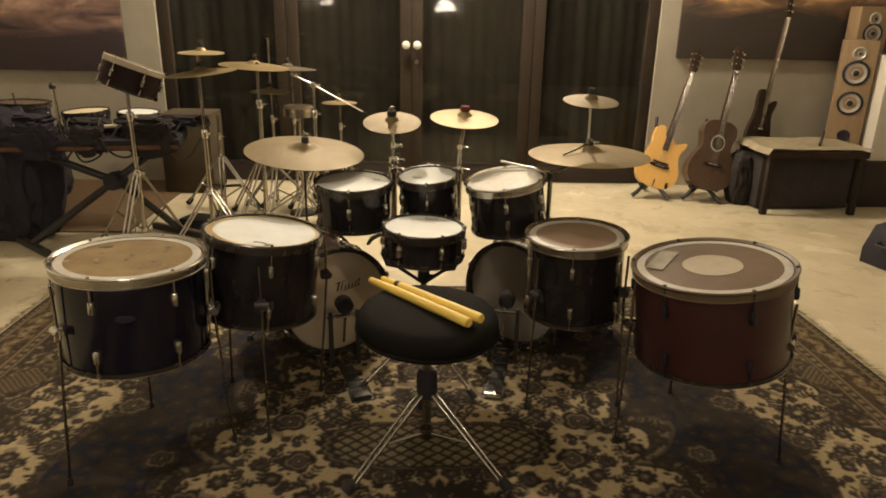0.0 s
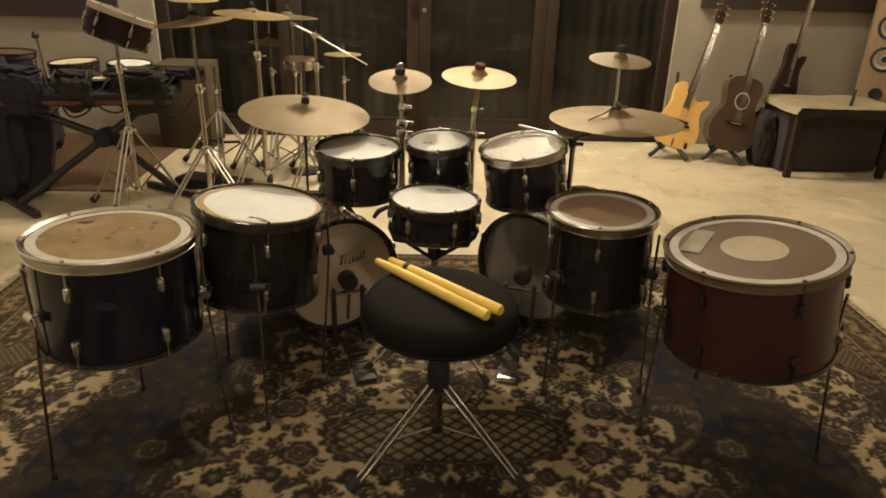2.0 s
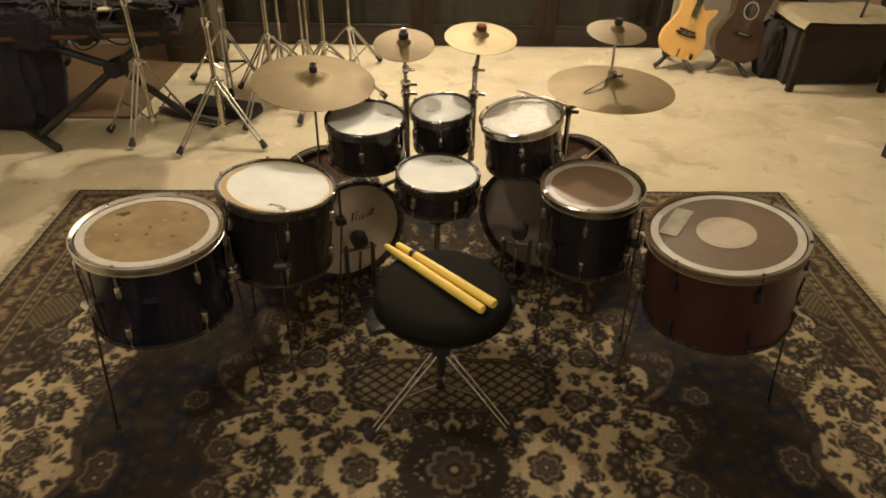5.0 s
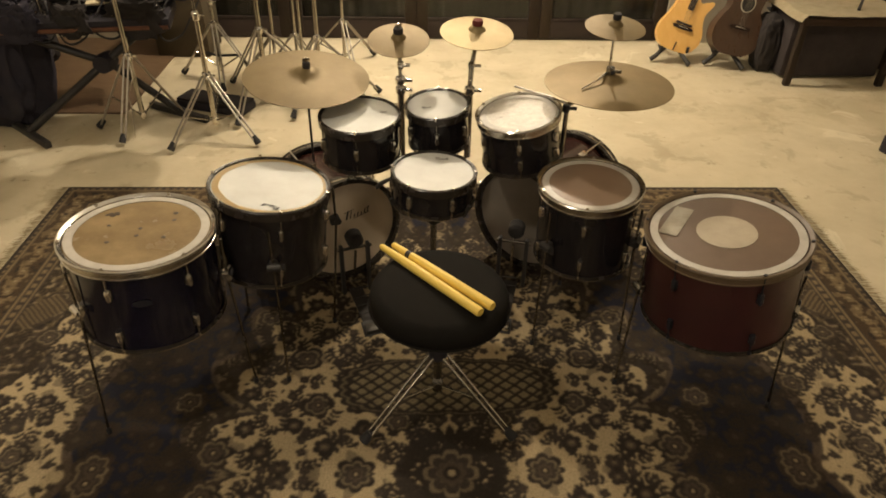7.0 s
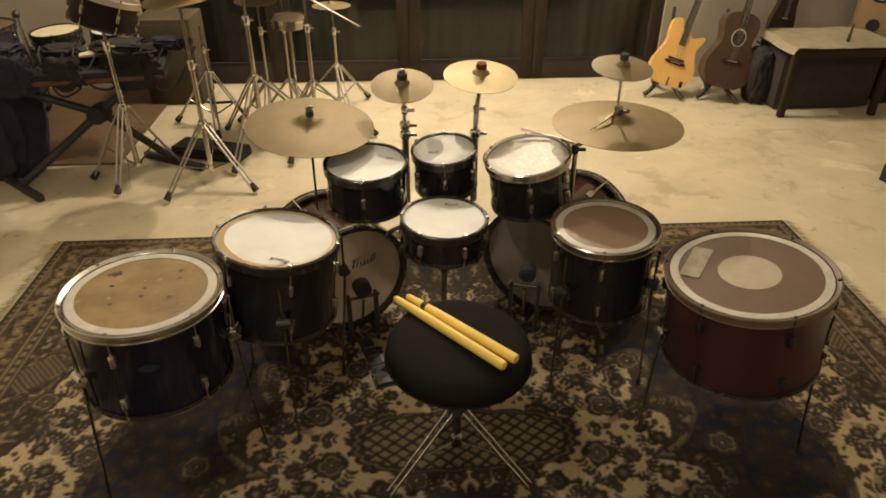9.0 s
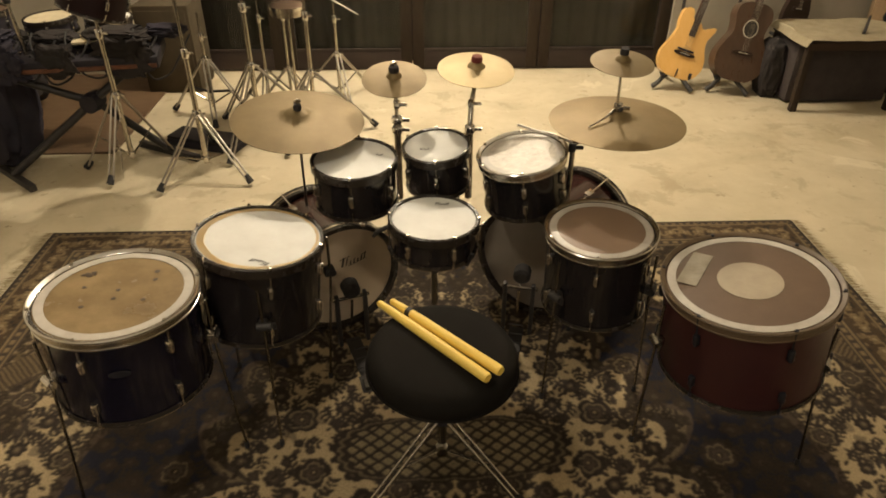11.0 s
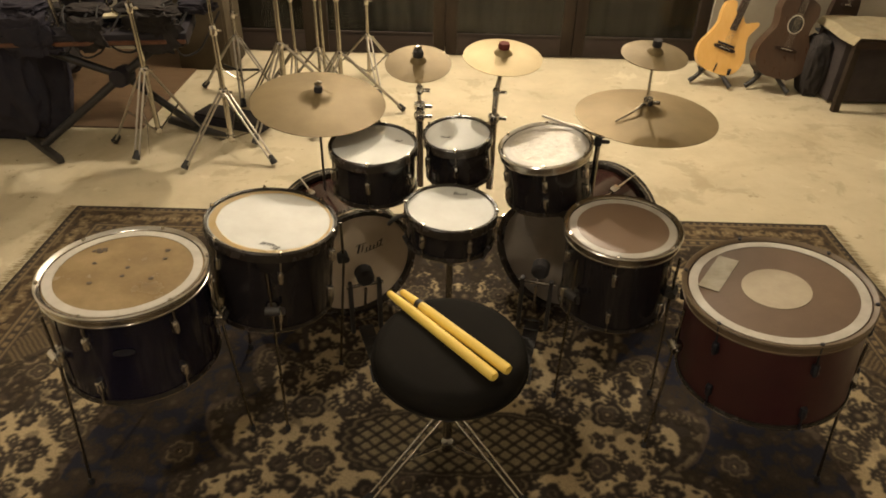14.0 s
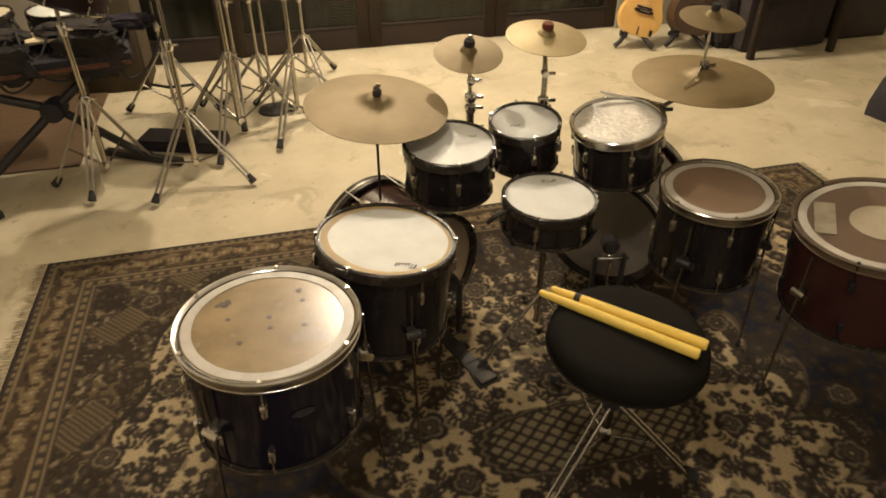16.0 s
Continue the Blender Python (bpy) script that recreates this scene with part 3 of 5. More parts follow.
    for _ in range(900):
        leaf(rs.uniform(0, 1.5), rs.uniform(0, 1.5), rs.uniform(0.016, 0.03), rs.uniform(0.004, 0.007), rs.uniform(0, 6.28))
    # great palmette in the middle with a ring of leaves
    for k in range(9):
        q = k * math.pi / 16
        leaf(0.13 * math.cos(q), 0.13 * math.sin(q), 0.075, 0.013, q)
    flower(0, 0, 0.105, 8, 0.0, 2)
    # cartouche: scalloped edge and lattice
    cv = V - 0.326
    ang = np.arctan2(cv / 0.112, U / 0.318)
    sup = (np.abs(U / 0.318) ** 3.2 + np.abs(cv / 0.112) ** 2.6) ** (1 / 2.9)
    sc = sup / (0.965 + 0.05 * np.abs(np.cos(11 * ang)))
    col[sc < 1.09] = DARK
    col[(sc < 1.035) & (sc > 0.995)] = TAN * 0.6
    inn = sc < 0.93
    col[inn] = np.array((0.205, 0.165, 0.098))
    p, q = (U * 0.82 + cv) / 0.043, (U * 0.82 - cv) / 0.043
    p, q = np.abs(p - np.round(p)), np.abs(q - np.round(q))
    col[inn & (np.minimum(p, q) < 0.15)] = DARK
    col[inn & (np.minimum(p, q) > 0.40)] = TAN * 0.85
    # striped lozenges beyond the spandrels
    loz = (np.abs(((U + V) * 2.6) % 1 - 0.5) < 0.21) & (np.abs(((U - V) * 2.1) % 1 - 0.5) < 0.25) & outer
    col[loz] = np.array((0.050, 0.036, 0.024))
    col[loz & (np.sin((U - V) * 300) > 0.0)] = np.array((0.135, 0.100, 0.057))
    return col


def rug_pattern(X, Y):
    """The quarter mirrored over the whole rug, a little crooked as woven, within its scroll border."""
    quarter = rug_quarter()
    xs = X - 0.032 + 0.020 * (lattice_noise(X + 4, Y + 4, 2.4, 40) - 0.5)
    ys = Y + 0.020 * (lattice_noise(X + 4, Y + 4, 2.4, 41) - 0.5)
    top = quarter.shape[0] - 1
    col = quarter[np.clip((np.abs(ys) / STEP).astype(int), 0, top), np.clip((np.abs(xs) / STEP).astype(int), 0, top)]

    def lay(mask, c):
        col[mask] = c

    ku, kv = RUG_W - np.abs(X), RUG_D - np.abs(Y)
    d = np.minimum(ku, kv) * 1.22
    along = np.where(ku < kv, np.abs(Y), np.abs(X))
    tan = TAN * np.array((0.90, 0.84, 0.74))
    lay(d < 0.255, DEEP)
    lay((d < 0.248) & (d > 0.238), tan)
    lay((d < 0.228) & (d > 0.208) & (np.sin(along * 150) > -0.2), tan)
    lay((d < 0.198) & (d > 0.186), tan)
    band = (d < 0.178) & (d > 0.062)
    lay(band, np.array((0.060, 0.040, 0.023)))
    ph = along * 2 * math.pi / 0.125
    lay(band & (np.abs(d - 0.12 - 0.030 * np.sin(ph)) < 0.008), tan)
    fine = lattice_noise(along, d, 46, 50)
    lay(band & (fine > 0.70), tan * 0.8)
    lay(band & (fine < 0.22), DARK)
    cx = (along / 0.125 + 0.25) % 0.5 - 0.25
    blossom = np.hypot(cx * 0.125, d - 0.12)
    lay(band & (blossom < 0.026 * (0.8 + 0.2 * np.cos(ph * 6))) & (blossom > 0.011), tan)
    lay(band & (blossom < 0.008), BEIGE * 0.7)
    lay((d < 0.055) & (d > 0.044), tan)
    lay((d < 0.040) & (d > 0.026) & (np.sin(along * 190) > 0), tan)
    lay(d < 0.020, DARK)
    worn = lattice_noise(X + 3, Y + 3, 2.2, 21) * 0.6 + lattice_noise(X + 3, Y + 3, 7.5, 22) * 0.4
    return col * (0.74 + 0.52 * worn)[..., None]


NX, NY = 960, 920
gx, gy = np.meshgrid(np.linspace(-RUG_W, RUG_W, NX), np.linspace(-RUG_D, RUG_D, NY))
col = rug_pattern(gx, gy)
for _ in range(2):  # worn pile blends neighbouring yarns
    pad = np.pad(col, ((1, 1), (1, 1), (0, 0)), mode="edge")
    col = 0.52 * col + 0.12 * (pad[:-2, 1:-1] + pad[2:, 1:-1] + pad[1:-1, :-2] + pad[1:-1, 2:])
pile = 0.009 + 0.0016 * (col[..., 0] > 0.09) + 0.0022 * lattice_noise(gx + 5, gy + 5, 3.1, 30)
edge = np.minimum(RUG_W - np.abs(gx), RUG_D - np.abs(gy))
pile = np.where(edge < 0.004, 0.001, pile)
co = np.stack([gx, gy, pile], -1).reshape(-1, 3)
me = bpy.data.meshes.new("rug")
idx = np.arange(NX * NY).reshape(NY, NX)
quads = np.stack([idx[:-1, :-1], idx[:-1, 1:], idx[1:, 1:], idx[1:, :-1]], -1).reshape(-1, 4)
me.vertices.add(len(co))
me.vertices.foreach_set("co", co.ravel())
me.loops.add(quads.size)
me.loops.foreach_set("vertex_index", quads.ravel())
me.polygons.add(len(quads))
me.polygons.foreach_set("loop_start", np.arange(len(quads)) * 4)
me.update(calc_edges=True)
me.validate()
yarn = me.attributes.new("yarn", "FLOAT_COLOR", "POINT")
yarn.data.foreach_set("color", np.concatenate([col.reshape(-1, 3), np.ones((NX * NY, 1))], 1).ravel())
me.materials.append(WOOL)
rug = tagged(new("rug"), "large dark floral oriental rug with beige flowers under the drums", "rug")
rug.matrix_world = ROOM @ Matrix.Translation((RUG_X, RUG_Y, 0))
pile_ob = new("wool_field", me)
pile_ob.parent = rug
for side in (-1, 1):
    bm = bmesh.new()
    rs = random.Random(5 + side)
    for i in range(330):
        y = -RUG_D + 2 * RUG_D * (i + rs.random()) / 330
        ln = 0.035 + 0.03 * rs.random()
        dy = rs.uniform(-0.02, 0.02)
        x = side * RUG_W
        w = 0.0022
        a = [bm.verts.new((x - side * 0.003, y - w, 0.007)), bm.verts.new((x - side * 0.003, y + w, 0.007)),
             bm.verts.new((x + side * ln * 0.5, y + w + dy * 0.4, 0.006)), bm.verts.new((x + side * ln * 0.5, y - w + dy * 0.4, 0.006)),
             bm.verts.new((x + side * ln, y + dy, 0.0015)), bm.verts.new((x + side * ln * 0.5, y + dy * 0.4, 0.002))]
        bm.faces.new((a[0], a[1], a[2], a[3]))
        bm.faces.new((a[3], a[2], a[4]))
        bm.faces.new((a[0], a[3], a[5]))
        bm.faces.new((a[1], a[5], a[2]))
    fr = new("fringe", finish(bm, "fringe", YARN, (0, 0, 0), False))
    fr.parent = rug
    tagged(fr, "short pale yarn fringe", kind="stuff")
RUG_TOP = 0.0115

# ---- drums ----


def lug(m, angle, r, z, drum, length=0.045, metal=CHROME):
    """A cast chrome tension lug on a shell."""
    a = radians(angle)
    f = m @ Matrix.Translation((r * math.cos(a), r * math.sin(a), z)) @ Matrix.Rotation(a, 4, "Z")
    prof = [(0.0, -length / 2), (0.006, -length / 2 + 0.001), (0.0085, -length / 2 + 0.008), (0.0075, 0.0), (0.0085, length / 2 - 0.008), (0.006, length / 2 - 0.001), (0.0, length / 2)]
    bm = lathe(prof, f @ Matrix.Translation((0.006, 0, 0)), 12)
    block(0.006, 0.016, length * 0.9, f, 0.002, bm)
    return part("lug", bm, metal, drum)


def rod(m, angle, r, z0, z1, drum, metal=DULL_CHROME):
    a = radians(angle)
    p = lambda z: m @ Vector((r * math.cos(a), r * math.sin(a), z))
    bm = tube([p(z0), p(z1)], 0.0026, 8)
    tube([p(z0), p(z0 + 0.010)], 0.005, 6, bm)
    return part("tension_rod", bm, metal, drum)


def leg(m, foot, bracket_z, r, centre, drum, metal):
    """A floor tom leg in a chrome bracket on the shell."""
    foot = Vector(foot)
    d = Vector((foot.x - centre[0], foot.y - centre[1], 0)).normalized()
    top = Vector((centre[0], centre[1], 0)) + d * (r + 0.017)
    pts = [(top.x, top.y, bracket_z + 0.12), (top.x, top.y, bracket_z - 0.02), (foot.x, foot.y, RUG_TOP + 0.014)]
    lg = part("leg", tube(pts, 0.0039, 10), DARK_CHROME, drum)
    ft = Vector((foot.x, foot.y, RUG_TOP))
    part("rubber_foot", lathe([(0, 0), (0.0072, 0), (0.0075, 0.005), (0.006, 0.02), (0.0, 0.021)], Matrix.Translation(ft), 14), RUBBER, lg, "black rubber foot")
    f = Matrix.Translation((top.x, top.y, bracket_z)) @ Matrix.Rotation(math.atan2(d.y, d.x), 4, "Z")
    bm = block(0.024, 0.024, 0.028, f @ Matrix.Translation((-0.006, 0, 0)), 0.005)
    tube([f @ Vector((0.004, -0.017, 0)), f @ Vector((0.004, 0.021, 0))], 0.0115, 16, bm)
    br = part("leg_bracket", bm, metal, drum)
    bm = block(0.005, 0.010, 0.024, f @ Matrix.Translation((0.006, 0.029, 0)), 0.002)
    part("wing_screw", bm, metal, br)


def scribble(m, width, height, parent, ink=INK):
    """A short line of unreadable script as plain bars."""
    bm = bmesh.new()
    strokes = ((1.0, 0.07), (0.80, 0.04), (0.42, 0.045), (0.50, 0.05), (0.40, 0.045), (0.52, 0.05), (0.82, 0.045))
    for i, (tall_by, thick) in enumerate(strokes):
        x = (-0.5 + (i + 0.5) / len(strokes)) * width
        h = height * tall_by
        block(width * thick, h, 0.0006, m @ Matrix.Translation((x, (h - height) / 2, 0)) @ Matrix.Rotation(radians(-20), 4, "Z"), 0.0, bm)
    for x, y, w in ((-0.33, 0.40, 0.40), (0.12, -0.50, 0.72), (0.40, 0.12, 0.22)):
        block(width * w, height * 0.06, 0.0006, m @ Matrix.Translation((x * width, y * height, 0)) @ Matrix.Rotation(radians(5), 4, "Z"), 0.0, bm)
    part("mark", bm, ink, parent, "faded dark maker's mark as plain bars")


def drum(name, label, c, r, depth, n, shell, head, hoop=CHROME, lugs=6, lug_turn=30.0, feet=(), ring=None, edge=None, dot=None,
         mark=None, double=True, group="", seg=64, wooden=False, metal=CHROME):
    base_z = min([c[2] - depth] + [0.0115] * bool(feet))
    root = thing(name, (c[0], c[1], base_z), label, "drum", group)
    m = frame_at(c, n)
    rs = r - (0.009 if wooden else 0.013)
    part("shell", lathe([(rs, -0.004), (rs, -depth + 0.004), (rs - 0.007, -depth + 0.004), (rs - 0.007, -0.004)], m, seg), shell, root)
    if wooden:
        prof = [(r, 0.002), (r, -0.022), (rs + 0.001, -0.022), (rs + 0.001, -0.004), (rs - 0.002, -0.001), (rs - 0.001, 0.004), (r - 0.003, 0.005)]
    else:
        prof = [(r - 0.003, 0.008), (r, 0.005), (r - 0.003, 0.001), (r - 0.006, -0.002), (r - 0.006, -0.0175), (r - 0.004, -0.0185), (r - 0.004, -0.0215),
                (rs + 0.001, -0.0215), (rs + 0.001, -0.004), (rs - 0.001, 0.002), (r - 0.009, 0.006)]
    top_ring = part("top_hoop", lathe(prof, m, seg), hoop, root)
    if hoop is CHROME:
        # duller metal stands in for the dark room mirrored in the chrome flange
        part("hoop_reflection_band", lathe([(r - 0.0052, -0.004), (r - 0.0052, -0.0165), (r - 0.0068, -0.0165), (r - 0.0068, -0.004)], m, seg), DULL_CHROME, top_ring, "duller chrome band coloured as the hoop's dark reflection")
    bz = -depth
    bh = part("bottom_hoop", lathe([(rs + 0.001, bz + 0.012), (rs + 0.004, bz + 0.012), (rs + 0.005, bz), (rs - 0.004, bz), (rs - 0.004, bz + 0.003), (rs + 0.001, bz + 0.003)], m, seg),
              BLACK_HOOP, root)
    part("hoop_lip", lathe([(rs + 0.0065, bz + 0.0025), (rs + 0.0065, bz - 0.0005), (rs + 0.001, bz - 0.001), (rs + 0.001, bz + 0.0025)], m, seg), DULL_CHROME, bh, "thin chrome lip")
    hd = part("batter_head", lathe([(0, 0.0), (rs * 0.55, 0.0), (rs - 0.0045, -0.0006), (rs - 0.0015, -0.003), (0, -0.0035)], m, seg, closed=False), head, root)
    if edge:
        bm, n = bmesh.new(), 96
        loops = [[], []]
        for i in range(n):
            a = 2 * math.pi * i / n
            wide = edge * (0.56 + 0.26 * math.cos(a - radians(185)) + 0.18 * noise.noise(Vector((2.2 * math.cos(a), 2.2 * math.sin(a), 3))) + 0.10 * noise.noise(Vector((9 * math.cos(a), 9 * math.sin(a), 5))))
            for ring_of, q, z in ((0, rs - 0.006, 0.0005), (1, rs - 0.006 - max(0.003, wide), 0.0007)):
                loops[ring_of].append(bm.verts.new(m @ Vector((q * math.cos(a), q * math.sin(a), z))))
        for i in range(n):
            j = (i + 1) % n
            bm.faces.new((loops[0][i], loops[0][j], loops[1][j], loops[1][i]))
        bmesh.ops.solidify(bm, geom=bm.faces[:], thickness=0.0004)
        part("worn_edge", bm, HEAD_EDGE, hd, "unevenly yellowed rim of the drum head")
    if ring:
        part("muffle_ring", lathe([(rs - 0.005, 0.0003), (rs - 0.005, 0.0013), (rs - ring, 0.0013), (rs - ring, 0.0004)], m, seg), RING, hd, "whitish muffling ring")
    if dot:
        part("centre_dot", lathe([(0, 0.0012), (dot, 0.0012), (dot, 0.0003), (0, 0.0003)], m, 40, closed=False), DOT, hd, "pale round centre patch")
    if mark:
        x, y, w, h, turn = mark
        scribble(m @ Matrix.Translation((x, y, 0.0010)) @ Matrix.Rotation(radians(turn), 4, "Z"), w, h, hd)
    for i in range(lugs):
        a = lug_turn + 360 * i / lugs
        if double:
            lug(m, a, rs, -0.070 if depth > 0.2 else -depth * 0.36, root, 0.036, metal)
            lug(m, a, rs, -depth + (0.058 if depth > 0.2 else depth * 0.3), root, 0.036, metal)
        else:
            lug(m, a, rs, -depth * 0.5, root, 0.04, metal)
        rod(m, a, rs + 0.0055, 0.0, -0.06 if depth > 0.2 else -depth * 0.34, root, metal if metal is BADGE else DULL_CHROME)
        rod(m, a, rs + 0.0055, -depth + 0.004, -depth + (0.05 if depth > 0.2 else depth * 0.25), root, metal if metal is BADGE else DULL_CHROME)
    for f, bzz in feet:
        leg(m, f, bzz, rs, c, root, CHROME if 0.185 < r < 0.21 else DARK_CHROME if r > 0.21 else BLACK_METAL)
    return root, m, hd


FT1, M1, H1 = drum("floor_tom", "glossy navy floor tom with chrome hoop and amber head", (-0.794, 1.731, 0.598), 0.197, 0.260, (0.026, 0.026, 1),
                   NAVY_WRAP, AMBER_HEAD, lug_turn=-92, ring=0.027, group="floor toms",
                   feet=(((-0.575, 1.775, 0), 0.438), ((-0.94, 1.545, 0), 0.452), ((-0.90, 1.935, 0), 0.46)))
for k, (x, y, s) in enumerate(((0.06, 0.10, 0.007), (0.07, 0.065, 0.006), (-0.085, 0.015, 0.006), (0.0, 0.012, 0.006), (0.005, -0.022, 0.006), (0.075, -0.02, 0.006), (-0.055, -0.062, 0.006), (-0.105, 0.072, 0.007), (-0.093, 0.079, 0.006), (-0.097, 0.064, 0.008), (-0.114, 0.066, 0.005), (-0.086, 0.071, 0.004))):
    bm = lathe([(0, 0.0011), (s, 0.0008), (s, 0.0004), (0, 0.0004)], Matrix.Diagonal((1.25 if s > 0.01 else 1, 1, 1, 1)), 18, closed=False)
    for v in bm.verts:
        v.co.xy *= 1.0 + 0.45 * noise.noise(Vector((v.co.x * 130, v.co.y * 130, k * 3.7)))
    bm.transform(M1 @ Matrix.Translation((x, y, 0)))
    part("smudge", bm, SMUDGE, H1, "dark stick mark on the head")
bm = lathe([(0, 0.002), (0.024, 0.0015), (0.024, 0), (0, 0)], M1 @ Matrix.Rotation(radians(-69), 4, "Z") @ Matrix.Translation((0.1855, 0, -0.10)) @ Matrix.Rotation(radians(90), 4, "Y") @ Matrix.Diagonal((0.4, 1, 1, 1)), 24, closed=False)
part("badge", bm, BADGE, FT1, "small oval metal badge without readable letters")

drum("floor_tom", "black floor tom with a black wooden hoop and a white head", (-0.522, 2.009, 0.594), 0.178, 0.253, (0.10, 0.04, 1), BLACK_WRAP, WHITE_HEAD,
     hoop=BLACK_HOOP, wooden=True, lug_turn=-65, edge=0.024, mark=(0.035, -0.125, 0.052, 0.018, 168), group="floor toms",
     feet=(((-0.475, 1.79, 0), 0.43), ((-0.385, 2.075, 0), 0.43), ((-0.70, 2.11, 0), 0.43)))
drum("floor_tom", "black floor tom with worn chrome hoop and brown clear head", (0.433, 2.141, 0.572), 0.164, 0.257, (-0.028, -0.027, 1), BLACK_WRAP, BROWN_HEAD,
     hoop=DULL_CHROME, lug_turn=-100, ring=0.026, group="floor toms",
     feet=(((0.60, 2.07, 0), 0.41), ((0.30, 2.02, 0), 0.41), ((0.42, 2.36, 0), 0.41)))
FT4, M4, H4 = drum("floor_tom", "large dark red floor tom with taped grey head and pale dot", (0.783, 1.914, 0.568), 0.222, 0.268, (-0.120, -0.008, 1), RED_WRAP, GREY_HEAD,
                   hoop=TAN_HOOP, metal=BADGE, lug_turn=-80, ring=0.027, dot=0.080, group="floor toms",
                   feet=(((0.555, 1.86, 0), 0.40), ((1.015, 1.80, 0), 0.38), ((0.80, 2.17, 0), 0.40)))
part("tape", block(0.052, 0.150, 0.0008, M4 @ Matrix.Translation((-0.122, 0.065, 0.0022)) @ Matrix.Rotation(radians(-31), 4, "Z"), 0.0), TAPE, H4, "strip of yellowed tape on the head")

snare, MS, HS = drum("snare_drum", "shallow black snare drum with a white head on a folding stand", (-0.050, 2.178, 0.572), 0.136, 0.102, (0.027, -0.006, 1), BLACK_WRAP, WHITE_HEAD,
                     hoop=BLACK_HOOP, wooden=True, lug_turn=-60, mark=(0.02, 0.085, 0.042, 0.016, 8), double=False)
bm = lathe([(0, 0.002), (0.013, 0.0015), (0.013, 0), (0, 0)], MS @ Matrix.Rotation(radians(-108), 4, "Z") @ Matrix.Translation((0.1235, 0, -0.045)) @ Matrix.Rotation(radians(90), 4, "Y"), 20, closed=False)
part("badge", bm, DULL_CHROME, snare, "small round worn badge")
drum("rack_tom", "black rack tom with a white head and black hoop", (-0.308, 2.352, 0.672), 0.136, 0.150, (0.004, -0.06, 1), BLACK_WRAP, WHITE_HEAD,
     hoop=BLACK_HOOP, wooden=True, lug_turn=-87, mark=(0.075, 0.03, 0.02, 0.010, 10), double=False, group="rack toms")
drum("rack_tom", "small black rack tom with a white head and black hoop", (-0.060, 2.448, 0.679), 0.111, 0.140, (-0.053, -0.111, 1), BLACK_WRAP, WHITE_HEAD,
     hoop=BLACK_HOOP, wooden=True, lug_turn=-88, mark=(-0.035, -0.02, 0.03, 0.010, 5), double=False, group="rack toms")
T3, MT3, HT3 = drum("rack_tom", "black rack tom with a chrome hoop and a crinkled clear head", (0.211, 2.393, 0.685), 0.143, 0.170, (-0.149, -0.071, 1), BLACK_WRAP, CRINKLE,
                    lug_turn=-92, ring=0.024, double=True, group="rack toms")


def bass_drum(near, far, r, head, label, logo):
    near, far = Vector(near), Vector(far)
    ax = (near - far).normalized()
    ln = (near - far).length
    root = thing("bass_drum", (near.x, near.y, 0.012), label, "drum", "bass drums")
    m = frame_at(near, ax)
    z = Vector(ax)
    x = Vector((0, 0, 1)).cross(z).normalized()
    m = Matrix((x, z.cross(x), z)).transposed().to_4x4()
    m.translation = near
    rs = r - 0.016
    part("shell", lathe([(rs, -0.02), (rs, -ln + 0.02), (rs - 0.008, -ln + 0.02), (rs - 0.008, -0.02)], m, 64), BASS_WRAP, root)
    for nm, z0, z1 in (("batter_hoop", 0.012, -0.030), ("front_hoop", -ln + 0.030, -ln - 0.012)):
        hp = part(nm, lathe([(r, z0), (r, z1), (rs + 0.001, z1), (rs - 0.004, (z0 + z1) / 2), (rs + 0.001, z0)], m, 64), BLACK_HOOP, root)
        part("inlay", lathe([(r + 0.0008, (z0 + z1) / 2 + 0.004), (r + 0.0008, (z0 + z1) / 2 - 0.004), (r - 0.002, (z0 + z1) / 2 - 0.004), (r - 0.002, (z0 + z1) / 2 + 0.004)], m, 64), DULL_CHROME, hp, "thin chrome inlay line")
    hd = part("batter_head", lathe([(0, -0.004), (rs * 0.6, -0.004), (rs - 0.004, -0.005), (rs - 0.002, -0.009), (0, -0.01)], m, 64, closed=False), head, root)
    part("front_head", lathe([(0, -ln + 0.004), (rs - 0.004, -ln + 0.005), (rs - 0.002, -ln + 0.010), (0, -ln + 0.011)], m, 48, closed=False), GREY_HEAD, root)
    if logo:
        scribble(m @ Matrix.Translation((0.045, 0.062, -0.0032)) @ Matrix.Rotation(radians(6), 4, "Z"), 0.095, 0.036, hd)
    for i in range(8):
        a = 22.5 + 45 * i
        lug(m, a, rs, -ln * 0.5, root, 0.05)
        for z0, z1 in ((0.004, -ln * 0.5 + 0.02), (-ln - 0.004, -ln * 0.5 - 0.02)):
            ca, sa = math.cos(radians(a)), math.sin(radians(a))
            bm = tube([m @ Vector(((r + 0.006) * ca, (r + 0.006) * sa, z0)), m @ Vector(((rs + 0.008) * ca, (rs + 0.008) * sa, z1))], 0.0034, 8)
            block(0.012, 0.022, 0.044, m @ Matrix.Rotation(radians(a), 4, "Z") @ Matrix.Translation((r + 0.002, 0, z0 * 0.6 + z1 * 0.08)), 0.003, bm)
            part("claw_rod", bm, CHROME, root)
    for s in (-1, 1):
        a = radians(-90 + s * 58)
        top = m @ Vector((rs * math.cos(a), rs * math.sin(a), -ln * 0.78))
        out = m.to_3x3() @ Vector((math.cos(a), 0, -0.25))
        foot = top + out.normalized() * 0.10
        foot.z = 0.012
        sp = part("spur", tube([top + Vector((0, 0, 0.06)), top, foot + Vector((0, 0, 0.012))], 0.0055, 10), DULL_CHROME, root)
        part("rubber_foot", lathe([(0, 0), (0.012, 0), (0.01, 0.02), (0, 0.022)], Matrix.Translation(foot), 12), RUBBER, sp)
    return root, m


